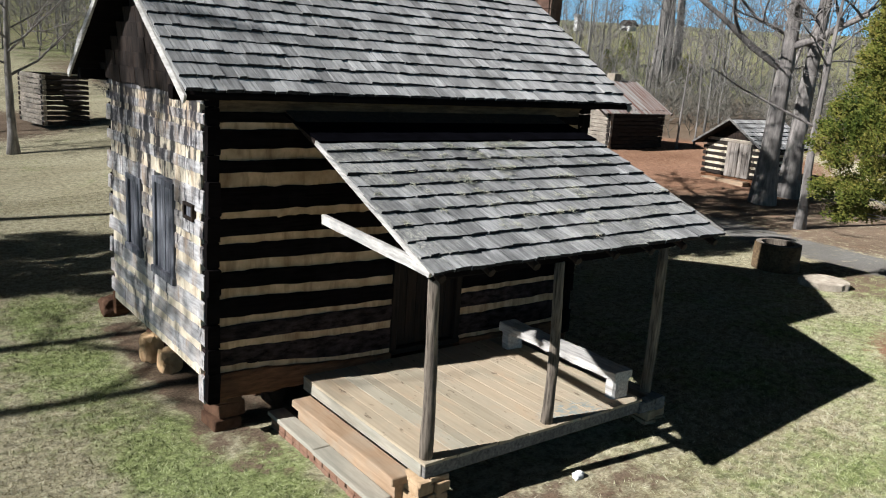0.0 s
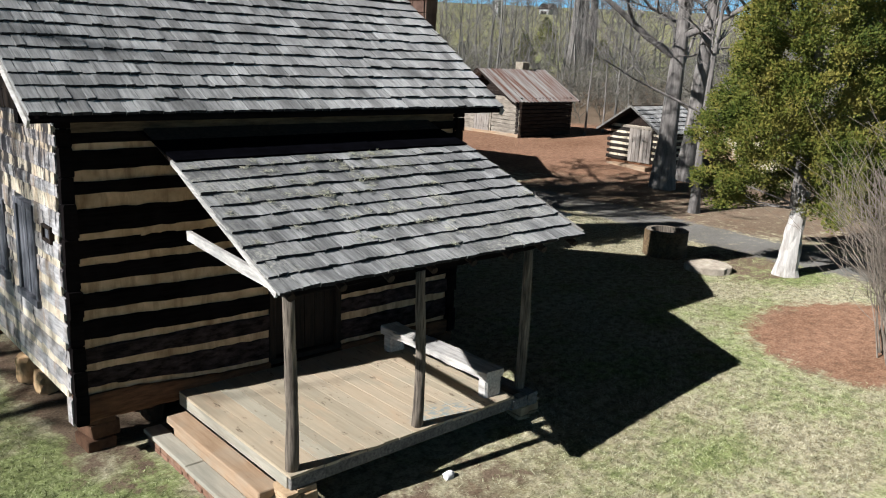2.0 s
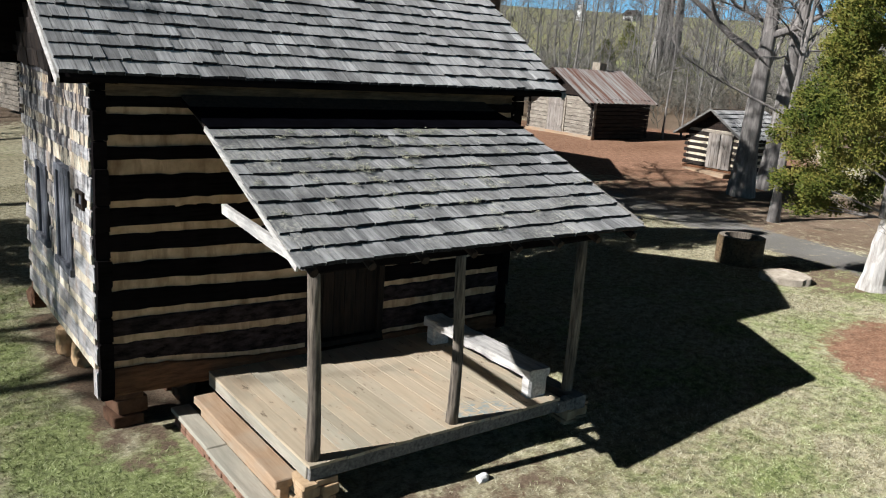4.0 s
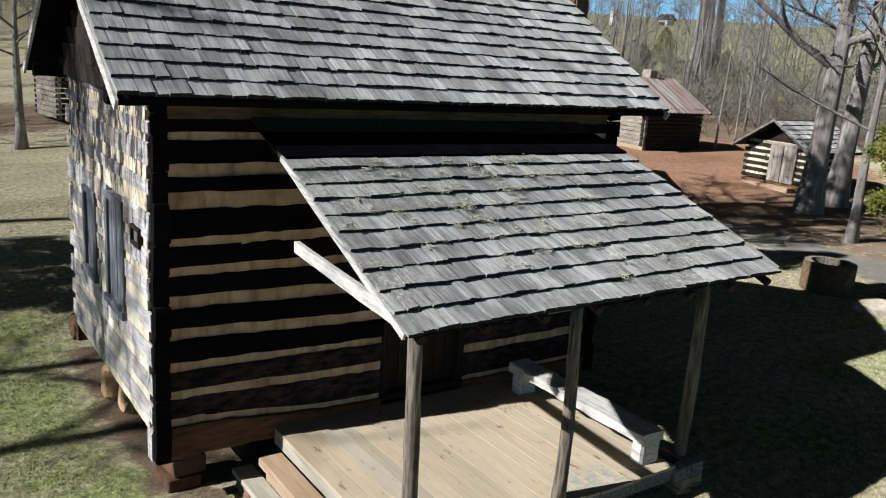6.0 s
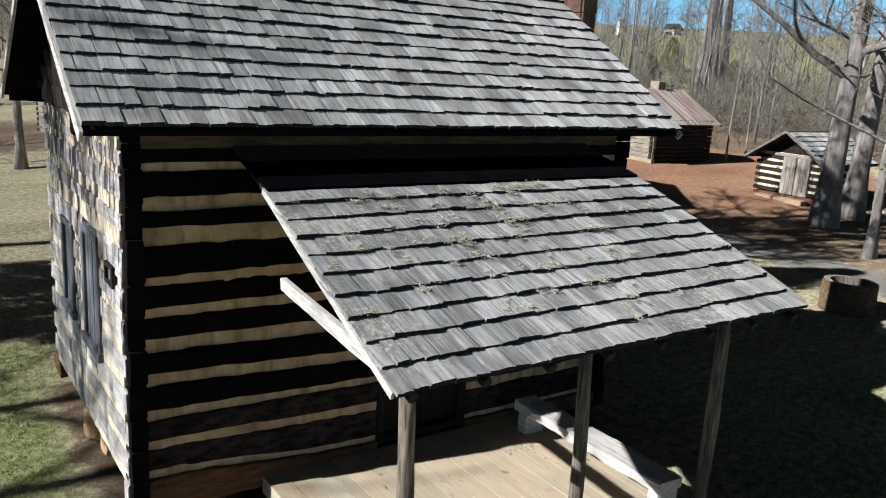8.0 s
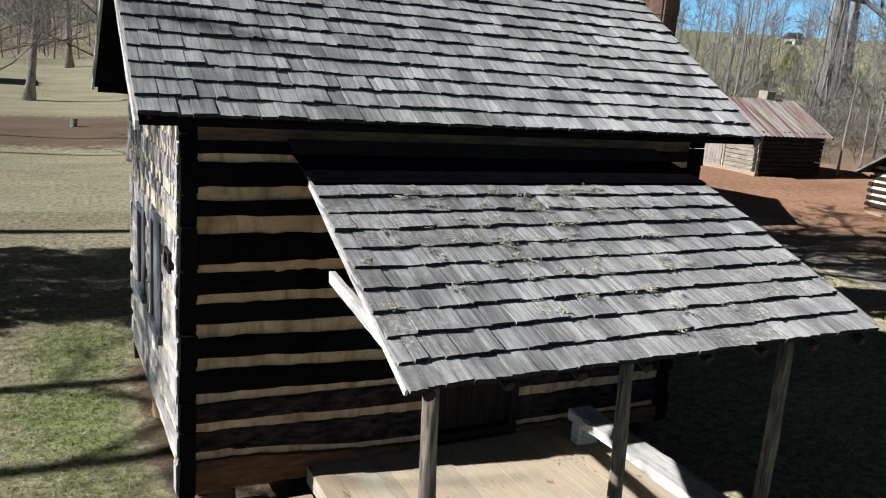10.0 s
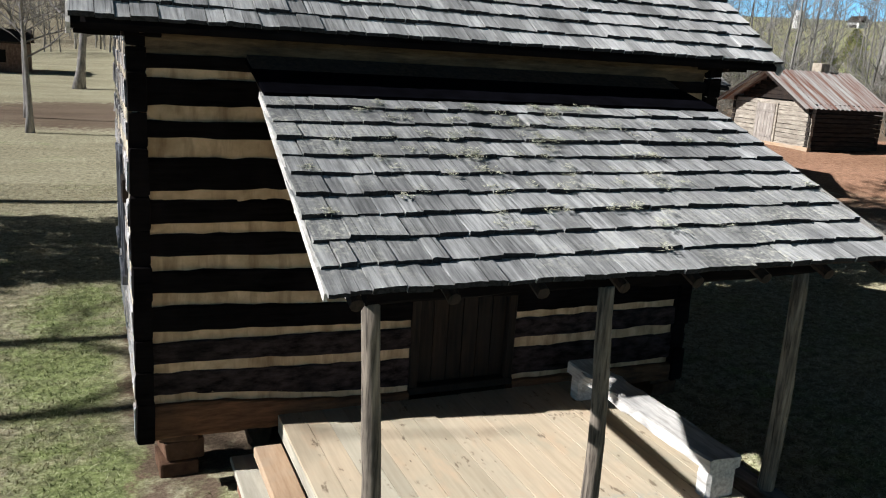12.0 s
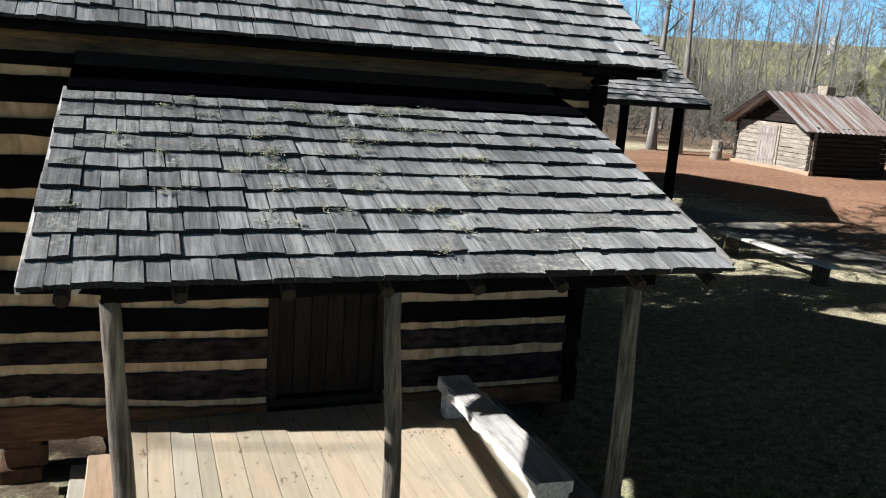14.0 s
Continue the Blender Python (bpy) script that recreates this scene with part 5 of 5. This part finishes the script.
for x in (ORX0 + 0.4, ORX1 - 0.7):
    for y in (OY + 0.5, OY + ORUN, OY + 2 * ORUN - 0.5):
        part("post", beam((x, y, 0.3), (x, y, OZ + (ORUN - abs(y - OY - ORUN)) * OS - 0.1), 0.24, 0.24, rng, 0.012, 6, up=(0, 1, 0)), M_LOG_SHADE, shelter)
part("plate", beam((ORX0 + 0.1, OY + 0.5, OZ + 0.10), (ORX1 - 0.15, OY + 0.5, OZ + 0.10), 0.2, 0.2, rng, 0.01, 8), M_LOG_SHADE, shelter)

# log pen on the far lawn
pen = thing("log_pen", (0, 0, 0), "roofless grey log pen on the far lawn", "log pen")
# Pen too: sunny west side pale, south side dark, by colour alone.
log_box(pen, 0.1, 0.1, 2.1, 3.0, 0.15, 2.6, 10, M_LOG_PALE, M_LOG_FAR, 0.34, None, 6, w_gap=0.12, inside=False)
part("fallen_rail", pole([(0.4, -0.2, 2.68), (2.9, 0.5, 2.55)], [0.07, 0.06], 7, rng, 0.08), M_LOG_PALE, pen)
pen.location = (7.9, 42.4, float(ground_height(8.5, 43)))
pen.rotation_euler = (0, 0, radians(9))

# barn far down the lawn
barn = thing("brick_barn", (-12, 88, 0), "dark red barn far down the lawn", "barn")
GZ = float(ground_height(-8, 86))
# Taller block out of view, added to cast the long shadow band.
part("unseen_main_wall", box(-25, 84, GZ - 0.3, -7.0, 92, GZ + 6.6, 0), M_BRICK, barn)
part("wing_wall", box(-7.0, 84.4, GZ - 0.3, -2.6, 90.2, GZ + 2.8, 0), M_BRICK, barn)
v = [(-7.0, 84.1, GZ + 2.7), (-2.3, 84.1, GZ + 2.7), (-2.3, 87.3, GZ + 3.8), (-7.0, 87.3, GZ + 3.8), (-2.3, 90.5, GZ + 2.7), (-7.0, 90.5, GZ + 2.7)]
part("wing_roof", (v + [(x, y, z - 0.15) for x, y, z in v], [(0, 1, 2, 3), (3, 2, 4, 5), (9, 8, 7, 6), (11, 10, 8, 9), (0, 6, 7, 1), (1, 7, 8, 2), (2, 8, 10, 4), (4, 10, 11, 5)]), M_SIDING, barn)
part("window", box(-5.4, 84.36, GZ + 0.9, -4.3, 84.42, GZ + 2.0, 0), M_DARK, barn)
snag = part("stump", pole([(3.85, 48.6, 0.0), (3.9, 48.6, 0.55)], [0.2, 0.16], 9, rng, 0.1), M_BARK, None)
tagged(snag, "short dark tree stump on bare clay", "stump")


# ---- far woods ----
def quad_mesh(name, V, F, material):
    """A mesh from arrays of points and of four-cornered faces."""
    me = bpy.data.meshes.new(name)
    me.vertices.add(len(V))
    me.vertices.foreach_set("co", V.astype(np.float32).ravel())
    me.loops.add(F.size)
    me.loops.foreach_set("vertex_index", F.astype(np.int32).ravel())
    me.polygons.add(len(F))
    me.polygons.foreach_set("loop_start", np.arange(len(F), dtype=np.int32) * 4)
    me.update(calc_edges=True)
    me.materials.append(material)
    return me


def twig_tree(r, height, rad, limbs, spread, clear, sprigs):
    """A cheap leafless tree: four-sided trunk, three-sided limbs and boughs, and slivers for its twigs."""
    P, Q = [], []

    def stick(a, b, r0, r1, sides):
        d = (b - a).normalized()
        u = d.orthogonal().normalized()
        w = d.cross(u)
        k = len(P)
        for o, rr in ((a, r0), (b, r1)):
            for m in range(sides):
                an = 2 * math.pi * m / sides
                P.append(o + (u * math.cos(an) + w * math.sin(an)) * rr)
        for m in range(sides):
            q = (m + 1) % sides
            Q.append((k + m, k + q, k + sides + q, k + sides + m))

    def sliver(a, b, w):
        u = (b - a).cross(Vector((r.uniform(-1, 1), r.uniform(-1, 1), r.uniform(-1, 1)))).normalized() * w
        k = len(P)
        P.extend([a - u, a + u, b + u * 0.4, b - u * 0.4])
        Q.append((k, k + 1, k + 2, k + 3))

    way = [Vector((0, 0, -0.1))]
    for i in range(5):
        way.append(way[-1] + Vector((r.uniform(-0.25, 0.25), r.uniform(-0.25, 0.25), height / 5)))
        stick(way[i], way[i + 1], rad * (1 - 0.17 * i), rad * (1 - 0.17 * (i + 1)), 4)
    for i in range(limbs):
        k = clear + (1 - clear) * (i + r.random()) / limbs * 0.98
        m = min(4, int(k * 5))
        a = way[m].lerp(way[m + 1], k * 5 - m)
        az = 2.4 * i + r.uniform(-0.6, 0.6)
        d = Vector((math.cos(az), math.sin(az), r.uniform(0.35, 1.3))).normalized()
        ln = height * spread * (1.1 - 0.7 * k) * r.uniform(0.6, 1.1)
        b = a + d * ln * 0.55
        c = b + (d + Vector((r.uniform(-0.4, 0.4), r.uniform(-0.4, 0.4), r.uniform(0, 0.5)))).normalized() * ln * 0.5
        rr = max(0.018, rad * (1 - 0.8 * k) * 0.42)
        stick(a, b, rr, rr * 0.6, 3)
        stick(b, c, rr * 0.6, rr * 0.3, 3)
        for n in range(4):
            t = r.uniform(0.3, 1.9)
            o = a.lerp(b, t) if t < 1 else b.lerp(c, t - 1)
            e = o + (d + Vector((r.uniform(-1, 1), r.uniform(-1, 1), r.uniform(-0.4, 0.9)))).normalized() * ln * r.uniform(0.25, 0.5)
            stick(o, e, rr * 0.4, rr * 0.2, 3)
            for z in range(sprigs):
                f = o.lerp(e, r.uniform(0.15, 1.0))
                sliver(f, f + ((e - o).normalized() + Vector((r.uniform(-1, 1), r.uniform(-1, 1), r.uniform(-0.6, 1)))).normalized() * r.uniform(0.4, 1.3), r.uniform(0.008, 0.016))
    return np.array([tuple(p) for p in P]), np.array(Q)


def scatter(name, kinds, spots, label, category, r, lo, hi, material=M_TWIG_FAR):
    V, F, n = [], [], 0
    for x, y in spots:
        if 27 < x < 36 and 16 < y < 34:
            continue
        v, f = kinds[r.randrange(len(kinds))]
        a = r.uniform(0, 6.28)
        sc = r.uniform(lo, hi)
        c, q = math.cos(a) * sc, math.sin(a) * sc
        V.append(np.stack([v[:, 0] * c - v[:, 1] * q + x, v[:, 0] * q + v[:, 1] * c + y, v[:, 2] * sc + float(ground_height(x, y))], 1))
        F.append(f + n)
        n += len(v)
    ob = new(name, quad_mesh(name, np.concatenate(V), np.concatenate(F), material))
    tagged(ob, label, category, kind="stuff")


def far_woods():
    r = random.Random(77)
    kinds = [twig_tree(r, r.uniform(11, 16), r.uniform(0.08, 0.15), 17, 0.33, 0.10, 5) for k in range(8)]
    spots = []
    for i in range(380):
        az = radians(r.uniform(3, 80))
        d = r.uniform(50, 115) if i < 230 else r.uniform(105, 215)
        spots.append((5 + d * math.cos(az), 3 + d * math.sin(az)))
    for i in range(260):
        az = radians(r.uniform(78, 114))
        d = r.uniform(112, 200)
        spots.append((3 + d * math.cos(az), 3 + d * math.sin(az)))
    scatter("far_woods", kinds, spots, "leafless grey-brown woods on the rising ground", "woods", r, 0.55, 1.1)


def brush():
    """Low tangles and saplings along the wood's edge."""
    r = random.Random(78)
    kinds = [twig_tree(r, r.uniform(1.6, 2.8), 0.02, 7, 0.7, 0.05, 4) for k in range(8)]
    spots = []
    for i in range(1000):
        az = radians(r.uniform(4, 80))
        d = 43 + 75 * r.random() ** 1.3
        spots.append((5 + d * math.cos(az), 3 + d * math.sin(az)))
    scatter("brush", kinds, spots, "tangled leafless undergrowth at the edge of the woods", "undergrowth", r, 0.5, 1.25, M_BRUSH)


far_woods()
brush()

# saplings and dark trunks before the woods
for px, py, hh, rr, lab in ((34.2, 25.6, 7.0, 0.06, "pale slender sapling beside the tin-roofed cabin"), (36.2, 26.0, 6.5, 0.05, "pale slender sapling beside the tin-roofed cabin"), (28.2, 32.9, 11.0, 0.2, "tall bare tree behind the open shelter"), (27.8, 34.4, 12.0, 0.21, "tall bare tree behind the open shelter")):
    bare_tree((px, py), int(px * 7), hh, rr, lab, "wood's edge trees", depth=3, clear=0.45, limbs=8, sides=7, spread=0.3, floor=0.012)
for px, py in ((85, 68.2), (86.2, 67.9), (88.5, 68.1)):
    bare_tree((px, py), int(px * 9), 26.0, 0.75, "tall dark trunk on the wooded slope", "slope trees", depth=3, clear=0.6, limbs=8, sides=7, spread=0.25, floor=0.02)


def evergreen(at, seed, height, radius):
    """A small far evergreen of many drooping sprays."""
    rs = np.random.RandomState(seed)
    t = thing("evergreen", (at[0], at[1], float(ground_height(*at))), "small dark evergreen among the bare woods", "tree", "far evergreens")
    ob = part("trunk", pole([(0, 0, -0.1), (0, 0, height * 0.95)], [0.12, 0.02], 6), M_BARK, None)
    ob.parent = t
    n = 5000
    k = rs.uniform(0.08, 1, n)
    az = rs.uniform(0, 2 * math.pi, n)
    rr = radius * (1 - k) ** 0.7 * np.sqrt(rs.uniform(0.1, 1, n)) * (1 + 0.25 * np.sin(3 * az + 7 * k))
    C = np.stack([rr * np.cos(az), rr * np.sin(az), k * height], 1)
    D = np.stack([np.cos(az), np.sin(az), np.full(n, 0.1)], 1) + rs.normal(0, 0.5, (n, 3))
    S = np.cross(D, rs.normal(0, 1, (n, 3)))
    S /= np.linalg.norm(S, axis=1, keepdims=True)
    D *= rs.uniform(0.12, 0.3, (n, 1))
    V = np.stack([C, C + D * 0.5 - S * 0.04, C + D, C + D * 0.5 + S * 0.04], 1).reshape(-1, 3)
    ob = part("crown", (V.tolist(), (np.arange(n)[:, None] * 4 + np.arange(4)[None, :]).tolist()), M_CEDAR, None)
    ob.parent = t


for px, py, hh in ((84, 76, 4.0), (102, 88, 5.0), (88, 66, 4.0), (70, 88, 4.5)):
    evergreen((px, py), int(px), hh, hh * 0.45)

# small white house and a pale tower on the skyline
hx, hy = 154.0, 133.5
hz = float(ground_height(hx, hy)) - 0.4
house = thing("far_house", (hx, hy, hz), "small white house with dark gable on the hilltop", "house")
part("wall", box(hx - 1.3, hy - 1.5, hz - 1, hx + 1.3, hy + 1.5, hz + 1.5, 0.02), M_WHITE_STONE, house)
part("roof", ([(hx - 1.6, hy - 1.9, hz + 1.4), (hx + 1.6, hy - 1.9, hz + 1.4), (hx + 1.6, hy + 1.9, hz + 1.4), (hx - 1.6, hy + 1.9, hz + 1.4), (hx, hy - 1.9, hz + 2.8), (hx, hy + 1.9, hz + 2.8)], [(0, 4, 5, 3), (1, 2, 5, 4), (0, 1, 4), (2, 3, 5), (0, 3, 2, 1)]), M_SIDING, house)
part("window", box(hx - 1.4, hy - 0.9, hz - 0.2, hx - 1.28, hy + 0.9, hz + 0.9, 0), M_DARK, house)
tx, ty = 138.5, 135.0
tz = float(ground_height(tx, ty)) - 0.3
tower = thing("far_tower", (tx, ty, tz), "slim pale tower on the hilltop", "tower")
part("shaft", box(tx - 0.7, ty - 0.7, tz - 1, tx + 0.7, ty + 0.7, tz + 3.6, 0.05), M_WHITE_STONE, tower)
part("cap", box(tx - 0.85, ty - 0.85, tz + 3.6, tx + 0.85, ty + 0.85, tz + 3.9, 0.05), M_WHITE_STONE, tower)

# rail fence at the edge of the woods
fence = thing("rail_fence", (42, 53, 0), "grey split-rail fence at the edge of the woods", "fence")
for i in range(5):
    fx, fy = 36.0 + i * 3.0, 50.5 + i * 1.0
    fz = float(ground_height(fx, fy))
    part("post", pole([(fx, fy, fz - 0.1), (fx, fy, fz + 1.3)], [0.11, 0.09], 7, rng, 0.08), M_LOG_FAR, fence)
    if i < 4:
        f2 = float(ground_height(fx + 3, fy + 1))
        for h in (0.3, 0.65, 1.0):
            part("rail", pole([(fx - 0.15, fy, fz + h + rng.uniform(-0.06, 0.06)), (fx + 3.15, fy + 1.0, f2 + h + rng.uniform(-0.06, 0.06))], [0.07, 0.06], 6, rng, 0.1), M_LOG_PALE, fence)


# ---- lawn ----
def lawn():
    rs = np.random.RandomState(5)
    n = 430000
    # thicker where the ground lies nearest
    x = rs.uniform(-4, 21, n)
    y = 2 + 24 * rs.uniform(0, 1, n) ** 1.25
    d, g, gr = cover(x, y)
    keep = (rs.uniform(0, 1, n) > np.maximum(d * 1.5, g * 2)) & ~((x > XL - 0.1) & (x < XR + 0.1) & (y > YF - 0.1) & (y < YB + 0.1)) & ~((x > DX0) & (x < DX1) & (y > DY0) & (y < DY1)) & ~((x > 3.7) & (x < 4.3) & (y > 6.0) & (y < 8.9))
    x, y, d, g, gr = (q[keep] for q in (x, y, d, g, gr))
    n = len(x)
    h = rs.uniform(0.014, 0.042, n) * (0.8 + 0.5 * gr)
    w = rs.uniform(0.004, 0.009, n)
    az = rs.uniform(0, 2 * math.pi, n)
    lx, ly = rs.normal(0, 0.035, n), rs.normal(0, 0.035, n)
    z = ground_height(x, y)
    a = np.stack([x - np.cos(az) * w, y - np.sin(az) * w, z], 1)
    b = np.stack([x + np.cos(az) * w, y + np.sin(az) * w, z], 1)
    c = np.stack([x + lx, y + ly, z + h], 1)
    V = np.stack([a, b, c], 1).reshape(-1, 3)
    me = bpy.data.meshes.new("grass")
    me.vertices.add(len(V))
    me.vertices.foreach_set("co", V.ravel())
    me.loops.add(len(V))
    me.loops.foreach_set("vertex_index", np.arange(len(V)))
    me.polygons.add(n)
    me.polygons.foreach_set("loop_start", np.arange(n) * 3)
    me.update(calc_edges=True)
    col = me.color_attributes.new("cover", "FLOAT_COLOR", "POINT")
    col.data.foreach_set("color", np.repeat(np.stack([d, g, gr, np.ones(n)], 1), 3, axis=0).ravel())
    me.materials.append(M_BLADE)
    tagged(new("grass", me), "short dry and green lawn grass", "grass", kind="stuff")


lawn()


def roof_moss():
    """Dry tufts of lichen and moss lodged under the butts of the porch shakes."""
    rs = np.random.RandomState(8)
    V = []
    for k in range(120):
        c = int(1 + (N_PORCH - 1) * rs.uniform(0, 1) ** 0.6)
        cx = np.clip(rs.normal(6.0, 0.85), PX0 + 0.1, PX1 - 0.1)
        d = c * PEXPO + rs.uniform(-0.05, 0.12)
        for j in range(rs.randint(16, 60)):
            x = cx + rs.normal(0, 0.035)
            dd = d + rs.normal(0, 0.03)
            y = PY + dd * math.cos(pa) - 0.07 * math.sin(pa)
            z = PZ + dd * math.sin(pa) + 0.07 * math.cos(pa)
            a = rs.uniform(0, 6.28)
            w, hh = rs.uniform(0.003, 0.007), rs.uniform(0.001, 0.012)
            V += [(x - w * math.cos(a), y - w * math.sin(a), z), (x + w * math.cos(a), y + w * math.sin(a), z), (x + rs.normal(0, 0.035), y + rs.normal(0, 0.04), z + hh)]
    ob = part("moss", (V, [(3 * i, 3 * i + 1, 3 * i + 2) for i in range(len(V) // 3)]), M_MOSS, None)
    tagged(ob, "pale dry lichen tufts on the porch roof", "lichen", kind="stuff")


roof_moss()
